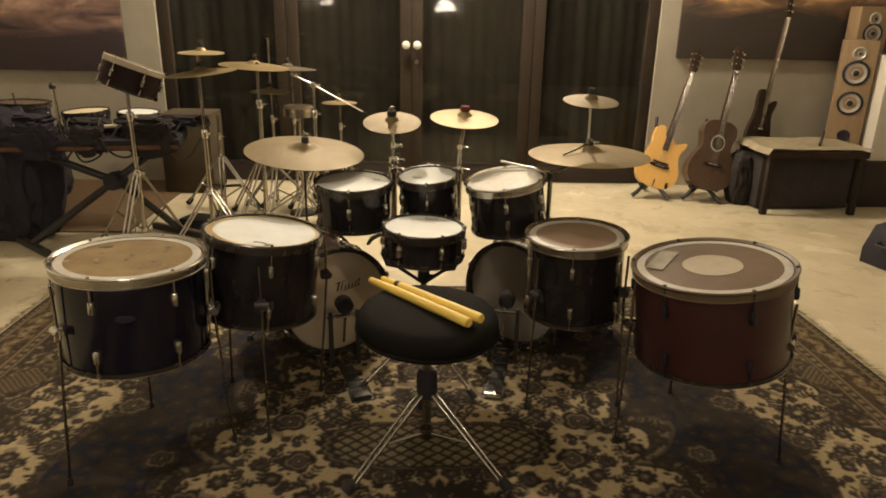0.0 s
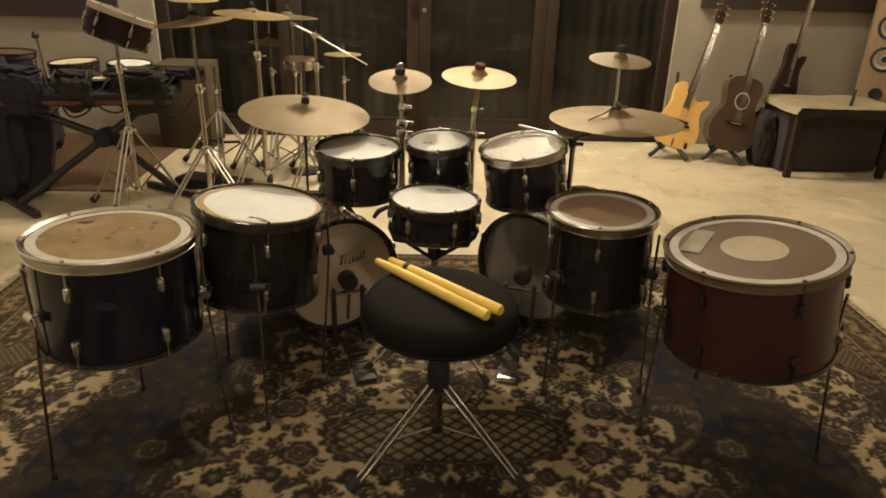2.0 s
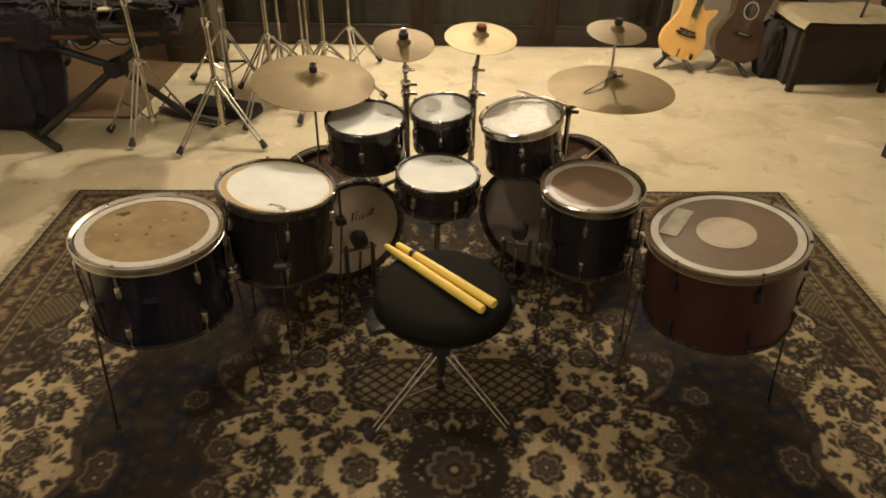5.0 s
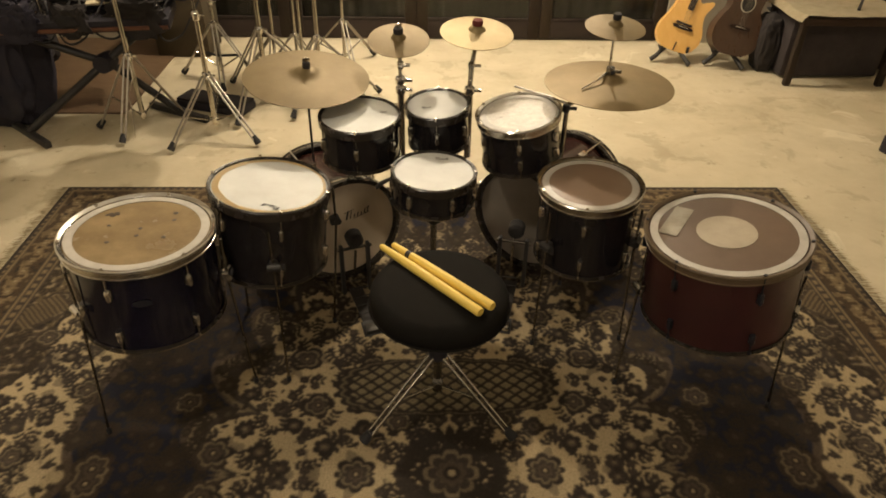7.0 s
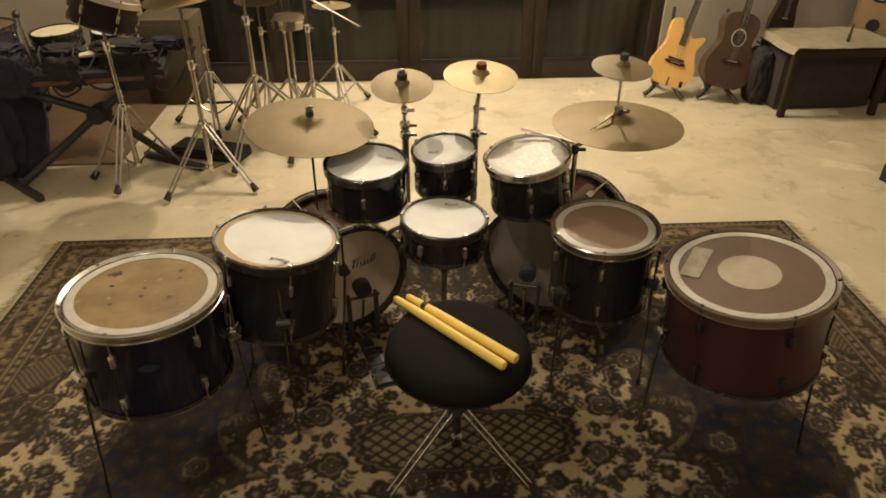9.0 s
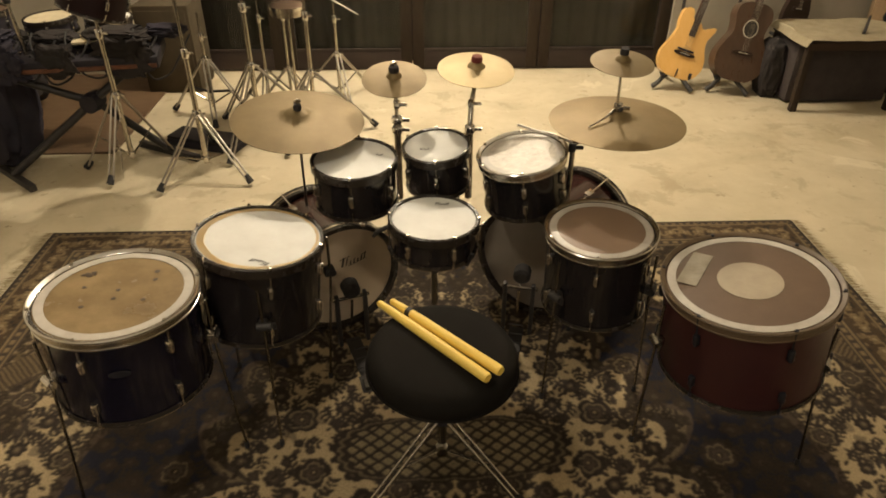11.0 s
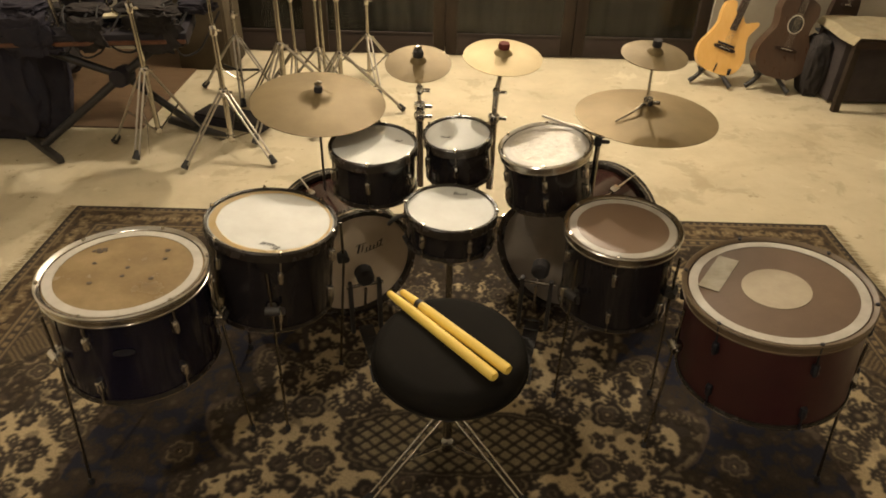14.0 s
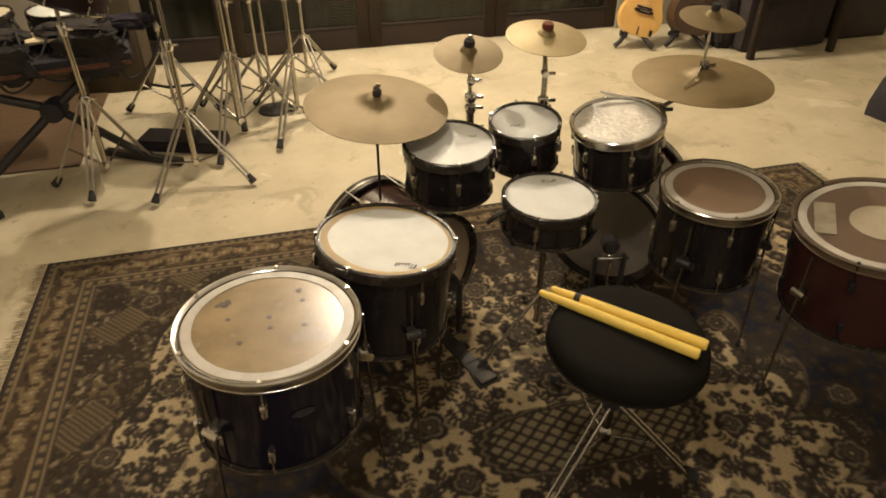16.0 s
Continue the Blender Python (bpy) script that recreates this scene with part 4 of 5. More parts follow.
bass_drum((-0.375, 2.345, 0.222), (-0.55, 2.605, 0.222), 0.208, BASS_HEAD, "dark red bass drum with a tan head and dark mark", True)
bass_drum((0.262, 2.475, 0.222), (0.50, 2.81, 0.222), 0.208, SMOKE_HEAD, "dark red bass drum with a grey head", False)

# ---- cymbals of the kit ----


def cymbal_mesh(c, r, n, bell=None):
    bell = bell or 0.19 * r + 0.006
    m = frame_at(c, n)
    h = 0.075 * r
    top = [(0.006, h + 0.02), (bell * 0.45, h + 0.018), (bell * 0.8, h + 0.010), (bell, h + 0.002)]
    for k in range(1, 9):
        t = k / 8
        top.append((bell + (r - bell) * t, (h + 0.001) * (1 - t ** 1.5)))
    prof = top + [(x, y - 0.0016) for x, y in reversed(top)]
    return lathe(prof, m, 72), m, h + 0.02


def cymbal_fit(root, c, r, n, material, felt=FELT, washer_r=0.013, nut=True):
    bm, m, top = cymbal_mesh(c, r, n)
    cy = part("cymbal", bm, material, root)
    part("felt", lathe([(0, top), (washer_r, top), (washer_r * 1.05, top + 0.009), (washer_r * 0.9, top + 0.018), (0, top + 0.019)], m, 20, closed=False), felt, cy)
    if nut:
        bm = tube([m @ Vector((0, 0, top + 0.02)), m @ Vector((0, 0, top + 0.036))], 0.004, 10)
        block(0.026, 0.004, 0.009, m @ Matrix.Translation((0, 0, top + 0.028)) @ Matrix.Rotation(radians(35), 4, "Z"), 0.0018, bm)
        part("wing_nut", bm, DARK_CHROME, cy)
    return m


def clamp(bm, p, axis="Z", r=0.013, h=0.024):
    m = Matrix.Translation(p)
    if axis == "Y":
        m = m @ Matrix.Rotation(radians(90), 4, "X")
    lathe([(0, -h / 2), (r * 0.9, -h / 2), (r, -h / 2 + 0.004), (r, h / 2 - 0.004), (r * 0.9, h / 2), (0, h / 2)], m, 16, bm, closed=False)
    block(0.030, 0.008, 0.012, m @ Matrix.Translation((r + 0.008, 0, 0)), 0.003, bm)
    return bm


ca = thing("ride_cymbal", (-0.504, 2.474, 0.43), "large matt bronze cymbal on a thin rod from the bass drum", "cymbal", "cymbals of the drum kit")
cymbal_fit(ca, (-0.504, 2.474, 0.745), 0.211, (0.084, -0.088, 1), BRONZE)
part("rod", tube([(-0.51, 2.478, 0.425), (-0.507, 2.476, 0.78)], 0.0042, 10), BLACK_METAL, ca)

cb = thing("splash_cymbal", (-0.207, 2.614, 0.40), "small bronze cymbal on a jointed post between the rack toms", "cymbal", "cymbals of the drum kit")
cymbal_fit(cb, (-0.207, 2.614, 0.838), 0.107, (0.02, -0.245, 1), BRONZE, washer_r=0.017)
part("post", tube([(-0.20, 2.60, 0.40), (-0.20, 2.60, 0.66)], 0.013, 16), DULL_CHROME, cb)
part("tilter_rod", tube([(-0.20, 2.60, 0.65), (-0.203, 2.605, 0.80), (-0.207, 2.612, 0.85)], 0.0065, 12), DULL_CHROME, cb)
for z in (0.665, 0.70, 0.755):
    part("memory_clamp", clamp(bmesh.new(), (-0.20, 2.60, z), r=0.019 if z < 0.74 else 0.012), CHROME, cb)

cc = thing("crash_cymbal", (0.07, 2.66, 0.40), "bright bronze cymbal with a red felt on a jointed post", "cymbal", "cymbals of the drum kit")
cymbal_fit(cc, (0.060, 2.694, 0.848), 0.130, (0.047, -0.139, 1), BRIGHT_BRONZE, RED_FELT, 0.018, False)
part("post", tube([(0.045, 2.62, 0.40), (0.045, 2.62, 0.665)], 0.013, 16), DULL_CHROME, cc)
part("tilter_rod", tube([(0.045, 2.62, 0.66), (0.048, 2.63, 0.745), (0.057, 2.68, 0.80), (0.060, 2.694, 0.86)], [0.0095, 0.0095, 0.007, 0.006], 12), DULL_CHROME, cc)
part("memory_clamp", clamp(bmesh.new(), (0.045, 2.62, 0.665), r=0.019), CHROME, cc)
part("tilter", clamp(bmesh.new(), (0.047, 2.63, 0.752), "Y", 0.012, 0.03), CHROME, cc)

cd = thing("stacked_cymbals", (0.40, 2.43, 0.42), "large bronze cymbal with a small one stacked above it", "cymbal", "cymbals of the drum kit")
cymbal_fit(cd, (0.505, 2.482, 0.762), 0.211, (-0.005, -0.016, 1), TAN_BRONZE, nut=False)
cymbal_fit(cd, (0.496, 2.483, 0.948), 0.095, (0.032, -0.133, 1), BRONZE, nut=False)
part("rod", tube([(0.505, 2.482, 0.73), (0.5, 2.482, 0.80), (0.496, 2.483, 0.965)], 0.0045, 10), CHROME, cd)
bm = tube([(0.495, 2.482, 0.802), (0.46, 2.44, 0.790), (0.405, 2.395, 0.775)], [0.0045, 0.003, 0.0022], 8)
clamp(bm, (0.503, 2.482, 0.805), r=0.014, h=0.03)
part("wing_clamp", bm, DARK_CHROME, cd)
bm = tube([(0.372, 2.435, 0.40), (0.372, 2.435, 0.672), (0.372, 2.44, 0.700), (0.43, 2.455, 0.722), (0.505, 2.482, 0.745)], [0.0085, 0.0085, 0.008, 0.0055, 0.005], 12)
part("boom_arm", bm, DARK_CHROME, cd)
bm = clamp(bmesh.new(), (0.370, 2.436, 0.690), r=0.012, h=0.026)
part("boom_clamp", bm, BLACK_METAL, cd, "black clamp knob")
bm = tube([(0.372, 2.44, 0.705), (0.20, 2.53, 0.722)], 0.0045, 8)
part("cross_rod", bm, CHROME, cd)

# ---- throne, sticks, pedals, snare stand ----
th = thing("drum_throne", (0.003, 1.70, 0.012), "round black padded drum throne on a chrome tripod", "stool")
mth = frame_at((0.003, 1.682, 0.512), (0.03, -0.012, 1))
part("seat", lathe([(0, 0.0), (0.10, -0.001), (0.150, -0.005), (0.172, -0.014), (0.182, -0.030), (0.184, -0.052), (0.178, -0.070), (0.165, -0.078), (0, -0.078)], mth, 72, closed=False), VINYL, th)
part("seat_piping", lathe([(0.1835, -0.056), (0.1875, -0.060), (0.1835, -0.064), (0.181, -0.060)], mth, 72), VINYL, th)
part("seat_clamp", lathe([(0, -0.08), (0.04, -0.08), (0.034, -0.105), (0.022, -0.13), (0, -0.13)], mth, 24, closed=False), BLACK_METAL, th)
part("post", tube([(0.0, 1.69, 0.43), (0.0, 1.70, 0.16)], [0.0115, 0.0125], 16), DARK_CHROME, th)
part("collar", lathe([(0, 0), (0.024, 0.004), (0.028, 0.02), (0.028, 0.07), (0.02, 0.085), (0, 0.085)], Matrix.Translation((0.0, 1.70, 0.235)), 20, closed=False), BLACK_PLASTIC, th)
for f in ((0.217, 1.612), (-0.192, 1.568), (-0.035, 1.985)):
    d = Vector((f[0], f[1] - 1.70, 0)).normalized()
    hub = Vector((0, 1.70, 0.25)) + d * 0.02
    side = Vector((-d.y, d.x, 0)) * 0.011
    bm = tube([hub + side, Vector((f[0], f[1], 0.03)) + side * 0.8], 0.0048, 10)
    tube([hub - side, Vector((f[0], f[1], 0.03)) - side * 0.8], 0.0048, 10, bm)
    lg = part("leg", bm, DULL_CHROME, th)
    part("brace", tube([Vector((0, 1.70, 0.125)) + d * 0.012, hub.lerp(Vector((f[0], f[1], 0.03)), 0.55)], 0.0045, 8), DULL_CHROME, lg)
    part("rubber_foot", tube([Vector((f[0], f[1], 0.045)) - d * 0.012, Vector((f[0], f[1], 0.022)) + d * 0.012], [0.013, 0.016], 14), RUBBER, lg)
part("lower_hub", lathe([(0, 0), (0.016, 0), (0.018, 0.012), (0.016, 0.03), (0, 0.03)], Matrix.Translation((0, 1.70, 0.11)), 16, closed=False), DARK_CHROME, th)


def drumstick(tip, butt, band=False):
    tip, butt = Vector(tip), Vector(butt)
    d = butt - tip
    pts = [tip, tip + d * 0.012, tip + d * 0.03, tip + d * 0.045, tip + d * 0.10, tip + d * 0.30, tip + d * 0.985, butt]
    root = thing("drumstick", tip.lerp(butt, 0.5), "pale hickory drumstick lying across the throne seat", "drumstick", "pair of drumsticks")
    part("stick", tube(pts, [0.0055, 0.0085, 0.0092, 0.0088, 0.0102, 0.0124, 0.0128, 0.0108], 16), STICK, root)
    if band:
        part("band", tube([tip + d * 0.165, tip + d * 0.205], 0.0122, 16), INK, root, "black band round the stick")


drumstick((-0.171, 1.830, 0.520), (0.109, 1.566, 0.523))
drumstick((-0.139, 1.838, 0.521), (0.138, 1.588, 0.525), True)


def pedal(heel, toe, beater, label, plate):
    heel, toe = Vector((*heel, RUG_TOP)), Vector((*toe, RUG_TOP))
    d = (toe - heel).normalized()
    ang = math.atan2(d.y, d.x)
    root = thing("bass_pedal", heel, label, "drum pedal", "bass drum pedals")
    f = Matrix.Translation(heel) @ Matrix.Rotation(ang, 4, "Z")
    ln = (toe - heel).length
    part("heel_plate", block(0.042, 0.06, 0.016, f @ Matrix.Translation((0.012, 0, 0.010)), 0.004), plate, root, "worn bare metal heel plate")
    part("base_plate", block(ln, 0.05, 0.004, f @ Matrix.Translation((ln / 2, 0, 0.004)), 0.001), BLACK_METAL, root)
    tilt = f @ Matrix.Translation((0.045, 0, 0.018)) @ Matrix.Rotation(radians(-20), 4, "Y")
    bm = outline_solid([(-0.036, 0), (0.036, 0), (0.040, 0.13), (0.034, 0.20), (0.018, 0.225), (-0.018, 0.225), (-0.034, 0.20), (-0.040, 0.13)], -0.004, 0.004,
                       tilt @ Matrix.Rotation(radians(90), 4, "Z") @ Matrix.Rotation(radians(-90), 4, "X"), 0.002)
    bd = part("footboard", bm, BLACK_METAL, root)
    bm = bmesh.new()
    for k in range(5):
        block(0.004, 0.05, 0.004, tilt @ Matrix.Translation((0.03 + 0.035 * k, 0, 0.005)), 0.0012, bm)
    part("grip_ribs", bm, BLACK_METAL, bd)
    for s in (-1, 1):
        part("upright", block(0.022, 0.014, 0.21, f @ Matrix.Translation((ln - 0.03, s * 0.048, 0.115)), 0.004), BLACK_METAL, root)
    part("axle", tube([f @ Vector((ln - 0.03, -0.062, 0.205)), f @ Vector((ln - 0.03, 0.062, 0.205))], 0.006, 12), DARK_CHROME, root)
    part("chain", tube([f @ Vector((ln - 0.045, 0, 0.20)), tilt @ Vector((0.215, 0, 0.006))], 0.005, 8), DULL_CHROME, root)
    b = Vector(beater)
    sh = part("beater_shaft", tube([f @ Vector((ln - 0.03, 0, 0.205)), b], 0.004, 10), CHROME, root)
    mb = frame_at(b, d)
    part("beater", lathe([(0, -0.034), (0.020, -0.032), (0.029, -0.022), (0.030, 0.018), (0.022, 0.028), (0, 0.03)], mb, 24, closed=False), FELT, sh, "black felt beater")


pedal((-0.238, 2.035), (-0.345, 2.27), (-0.330, 2.235, 0.262), "black bass drum pedal with a round felt beater", STEEL_PLATE)
pedal((0.192, 2.082), (0.235, 2.36), (0.240, 2.365, 0.250), "black bass drum pedal with a bare metal heel plate", CHROME)

ss = thing("snare_stand", (-0.05, 2.18, 0.012), "folding chrome snare drum stand with basket arms", "stand")
part("post", tube([(-0.05, 2.19, 0.10), (-0.05, 2.185, 0.41)], 0.010, 14), DULL_CHROME, ss)
for a in (-35, 85, 205):
    d = Vector((math.cos(radians(a)), math.sin(radians(a)), 0))
    o = Vector((-0.05, 2.18, 0))
    part("basket_arm", tube([o + Vector((0, 0, 0.375)), o + d * 0.09 + Vector((0, 0, 0.445)), o + d * 0.125 + Vector((0, 0, 0.456)), o + d * 0.142 + Vector((0, 0, 0.50))], 0.006, 8), BLACK_METAL, ss)
    lg = part("leg", tube([o + Vector((0, 0, 0.22)), o + d * 0.22 + Vector((0, 0, 0.03))], 0.006, 8), DULL_CHROME, ss)
    part("rubber_foot", tube([o + d * 0.20 + Vector((0, 0, 0.045)), o + d * 0.225 + Vector((0, 0, 0.022))], [0.009, 0.011], 10), RUBBER, lg)
bm = clamp(bmesh.new(), (-0.05, 2.185, 0.40), r=0.02, h=0.04)
part("basket_hub", bm, BLACK_METAL, ss)
part("strainer_lever", tube([(-0.185, 2.155, 0.55), (-0.215, 2.15, 0.535), (-0.230, 2.16, 0.512)], [0.0065, 0.0075, 0.006], 10), BLACK_METAL, snare, "black snare strainer lever")

# ---- the tall stands behind ----


def tripod_parts(root, base, hub_z, spread, turn, top_z, r=0.012, angles=None):
    """Shaft, collars, braced legs and rubber feet of a double-braced stand."""
    b = Vector((base[0], base[1], 0))
    mid = hub_z + 0.30 if top_z > hub_z + 0.45 else (hub_z + top_z) / 2
    part("lower_tube", tube([b + Vector((0, 0, 0.05)), b + Vector((0, 0, mid))], r, 16), DULL_CHROME, root)
    part("upper_tube", tube([b + Vector((0, 0, mid - 0.01)), b + Vector((0, 0, top_z))], r * 0.66, 14), DARK_CHROME, root)
    part("height_clamp", clamp(bmesh.new(), b + Vector((0, 0, mid)), r=r * 1.5, h=0.045), CHROME, root)
    part("leg_collar", clamp(bmesh.new(), b + Vector((0, 0, hub_z)), r=r * 1.7, h=0.035), CHROME, root)
    for k in range(3):
        a = radians(angles[k] if angles else turn + 120 * k)
        d = Vector((math.cos(a), math.sin(a), 0))
        s = Vector((-d.y, d.x, 0)) * 0.012
        h = b + d * 0.018 + Vector((0, 0, hub_z))
        f = b + d * spread + Vector((0, 0, 0.035))
        bm = tube([h + s, f + s], 0.0055, 8)
        tube([h - s, f - s], 0.0055, 8, bm)
        lg = part("leg", bm, BRUSHED, root)
        low = b + d * 0.014 + Vector((0, 0, 0.075))
        j = h.lerp(f, 0.58)
        part("brace", tube([low, j], 0.0045, 8), DARK_CHROME, lg)
        part("rubber_foot", tube([f - d * 0.014 + Vector((0, 0, 0.016)), f + d * 0.016 + Vector((0, 0, -0.016))], [0.014, 0.018], 12), RUBBER, lg)
    part("lower_collar", lathe([(0, 0), (r * 1.5, 0), (r * 1.6, 0.012), (r * 1.5, 0.025), (0, 0.025)], Matrix.Translation(b + Vector((0, 0, 0.063))), 14, closed=False), CHROME, root)


s1 = thing("cymbal_stand", (-1.295, 3.53, 0), "chrome tripod cymbal stand with a crash and a small splash", "cymbal stand", "stands behind the kit")
tripod_parts(s1, (-1.300, 3.54), 0.315, 0.285, 0, 1.03, 0.0125, (-119, -28, 100))
cymbal_fit(s1, (-1.285, 3.53, 0.922), 0.175, (-0.10, -0.05, 1), BRONZE, nut=True)
cymbal_fit(s1, (-1.275, 3.53, 1.02), 0.112, (0.02, -0.04, 1), BRIGHT_BRONZE)
s2 = thing("cymbal_stand", (-1.14, 3.97, 0), "chrome tripod cymbal stand with a wide crash cymbal", "cymbal stand", "stands behind the kit")
tripod_parts(s2, (-1.14, 3.97), 0.42, 0.36, -100, 0.95, 0.014)
cymbal_fit(s2, (-1.165, 4.0, 0.925), 0.195, (0.08, -0.02, 1), BRONZE)
s5 = thing("cymbal_stand", (-1.145, 4.22, 0), "slim chrome stand with a small bronze cymbal", "cymbal stand", "stands behind the kit")
tripod_parts(s5, (-1.145, 4.22), 0.30, 0.25, 35, 1.075, 0.009)
cymbal_fit(s5, (-1.145, 4.20, 0.765), 0.115, (0.02, -0.02, 1), BRIGHT_BRONZE)
s7 = thing("cymbal_stand", (-1.045, 4.34, 0), "slim stand with a dark tarnished cymbal", "cymbal stand", "stands behind the kit")
tripod_parts(s7, (-1.045, 4.34), 0.28, 0.22, 75, 0.93, 0.009)
cymbal_fit(s7, (-1.060, 4.30, 0.893), 0.175, (0.03, 0.02, 1), DARK_BRONZE)
pan = thing("small_drum", (-1.00, 4.24, 0.0), "shallow chrome hand drum clamped on a slim stand", "drum")
mp = frame_at((-0.985, 4.24, 0.668), (0.02, -0.05, 1))
part("shell", lathe([(0.098, 0), (0.098, -0.045), (0.092, -0.045), (0.092, 0)], mp, 40), DULL_CHROME, pan)
part("hoop", lathe([(0.103, 0.006), (0.103, -0.010), (0.0985, -0.010), (0.0985, 0.006)], mp, 40), CHROME, pan)
part("head", lathe([(0, -0.001), (0.092, -0.001), (0.092, -0.004), (0, -0.004)], mp, 40, closed=False), GREY_HEAD, pan)
part("support_rod", tube([(-0.985, 4.24, 0.0), (-0.985, 4.24, 0.62)], 0.008, 12), DULL_CHROME, pan)
part("base_disc", lathe([(0, 0), (0.09, 0), (0.085, 0.012), (0.02, 0.02), (0, 0.02)], Matrix.Translation((-0.985, 4.24, 0.0)), 28, closed=False), BLACK_METAL, pan)

s3 = thing("boom_stand", (-0.845, 4.06, 0), "chrome boom stand with a bare shining boom arm", "cymbal stand", "stands behind the kit")
tripod_parts(s3, (-0.845, 4.06), 0.36, 0.33, -105, 0.83, 0.012)
bm = tube([(-0.975, 4.06, 0.885), (-0.845, 4.06, 0.825), (-0.75, 4.035, 0.782), (-0.548, 3.98, 0.69)], [0.005, 0.007, 0.0048, 0.0035], 12)
part("boom_arm", bm, CHROME, s3, "bright chrome boom arm")
part("boom_tilter", clamp(bmesh.new(), (-0.845, 4.06, 0.825), "Y", 0.018, 0.045), CHROME, s3)
part("end_clamp", clamp(bmesh.new(), (-0.965, 4.06, 0.88), "Y", 0.012, 0.03), CHROME, s3)
s4 = thing("cymbal_stand", (-0.80, 4.58, 0), "slim chrome stand with a small dull cymbal", "cymbal stand", "stands behind the kit")
tripod_parts(s4, (-0.80, 4.58), 0.30, 0.26, -65, 0.72, 0.010)
cymbal_fit(s4, (-0.80, 4.56, 0.665), 0.115, (0.0, 0.0, 1), BRONZE)

s6 = thing("cymbal_stand", (-1.52, 4.30, 0), "bare chrome tripod stand with a dark cross bar between its legs", "cymbal stand", "stands behind the kit")
tripod_parts(s6, (-1.52, 4.30), 0.34, 0.24, 0, 0.60, 0.010, (175, -70, -12))
part("cross_bar", tube([(-1.62, 4.305, 0.165), (-1.52, 4.27, 0.155), (-1.39, 4.268, 0.165)], 0.008, 10), BLACK_METAL, s6, "black bar across the legs")

ps = thing("percussion_stand", (-1.70, 3.57, 0), "chrome tripod stand holding a tilted drum", "drum stand", "stands behind the kit")
tripod_parts(ps, (-1.70, 3.57), 0.39, 0.215, 0, 0.86, 0.013, (-95, -165, 48))
part("tilter", tube([(-1.70, 3.57, 0.84), (-1.67, 3.51, 0.865), (-1.60, 3.40, 0.86)], 0.010, 12), CHROME, ps)
# added bar in the shape of the kinked reflection along the front leg
bm = tube([(-1.692, 3.545, 0.38), (-1.670, 3.51, 0.30), (-1.702, 3.47, 0.22), (-1.682, 3.45, 0.17), (-1.69, 3.42, 0.01)], 0.003, 6)
part("leg_glint", bm, CHROME, ps, "thin bent chrome bar added as the front leg's glint")
drum("hand_drum", "dark tilted drum with a pale worn rim on a stand", (-1.530, 3.35, 0.970), 0.140, 0.135, (0.34, 0.21, 1), MAROON, GREY_HEAD, hoop=DOT, wooden=True, lug_turn=-100, lugs=6, double=False, metal=DARK_CHROME)

# ---- consoles and clutter on the far side ----
kb = thing("folding_stand", (-2.05, 3.70, 0), "black folding X stand with long feet", "stand")
part("foot_bar", block(0.40, 0.035, 0.035, Matrix.Translation((-2.232, 3.392, 0.018)) @ Matrix.Rotation(math.atan2(-0.22, 0.303), 4, "Z"), 0.006), BLACK_METAL, kb)
part("foot_bar", block(0.42, 0.035, 0.035, Matrix.Translation((-1.58, 3.74, 0.018)) @ Matrix.Rotation(radians(-24), 4, "Z"), 0.006), BLACK_METAL, kb)
part("cross_leg", tube([(-2.232, 3.392, 0.03), (-1.86, 3.62, 0.33), (-1.62, 3.76, 0.52)], 0.020, 10), BLACK_METAL, kb)
part("cross_leg", tube([(-1.58, 3.74, 0.03), (-1.85, 3.66, 0.31), (-2.25, 3.50, 0.52)], 0.020, 10), BLACK_METAL, kb)
part("pivot", lathe([(0, -0.05), (0.045, -0.05), (0.05, 0), (0.045, 0.05), (0, 0.05)], Matrix.Translation((-1.86, 3.63, 0.33)) @ Matrix.Rotation(radians(90), 4, "X"), 20, closed=False), BLACK_PLASTIC, kb)


def console(c, size, turn, tilt, label):
    root = thing("mixing_console", c, label, "mixer", "consoles on the stand")
    m = Matrix.Translation(c) @ Matrix.Rotation(radians(turn), 4, "Z") @ Matrix.Rotation(radians(tilt), 4, "X")
    w, d, h = size
    part("case", block(w, d, h, m @ Matrix.Translation((0, 0, h / 2)), 0.010), BLACK_PLASTIC, root)
    part("front_strip", block(w * 0.98, 0.006, h * 0.35, m @ Matrix.Translation((0, -d / 2 - 0.002, h * 0.32)), 0.002), STRIP_WOOD, root, "red-brown wooden front strip")
    part("control_panel", block(w * 0.94, d * 0.42, 0.006, m @ Matrix.Translation((0, d * 0.25, h + 0.003)), 0.002), BLACK_PLASTIC, root)
    rs = random.Random(int(w * 1000))
    for k in range(16):
        x = -w * 0.44 + w * 0.88 * k / 15
        for j, y in enumerate((-0.36, -0.22, -0.08)):
            if rs.random() < 0.8:
                part("fader", block(0.010, 0.018, 0.012, m @ Matrix.Translation((x, d * (y + rs.uniform(-0.03, 0.03)), h + 0.006)), 0.003), DULL_CHROME if rs.random() < 0.3 else BLACK_METAL, root)
        for y in (0.14, 0.24, 0.36):
            part("knob", lathe([(0, 0), (0.008, 0), (0.007, 0.012), (0, 0.013)], m @ Matrix.Translation((x, d * y, h + 0.006)), 10, closed=False), BROWN_BOX if rs.random() < 0.3 else BLACK_METAL, root)
    return root


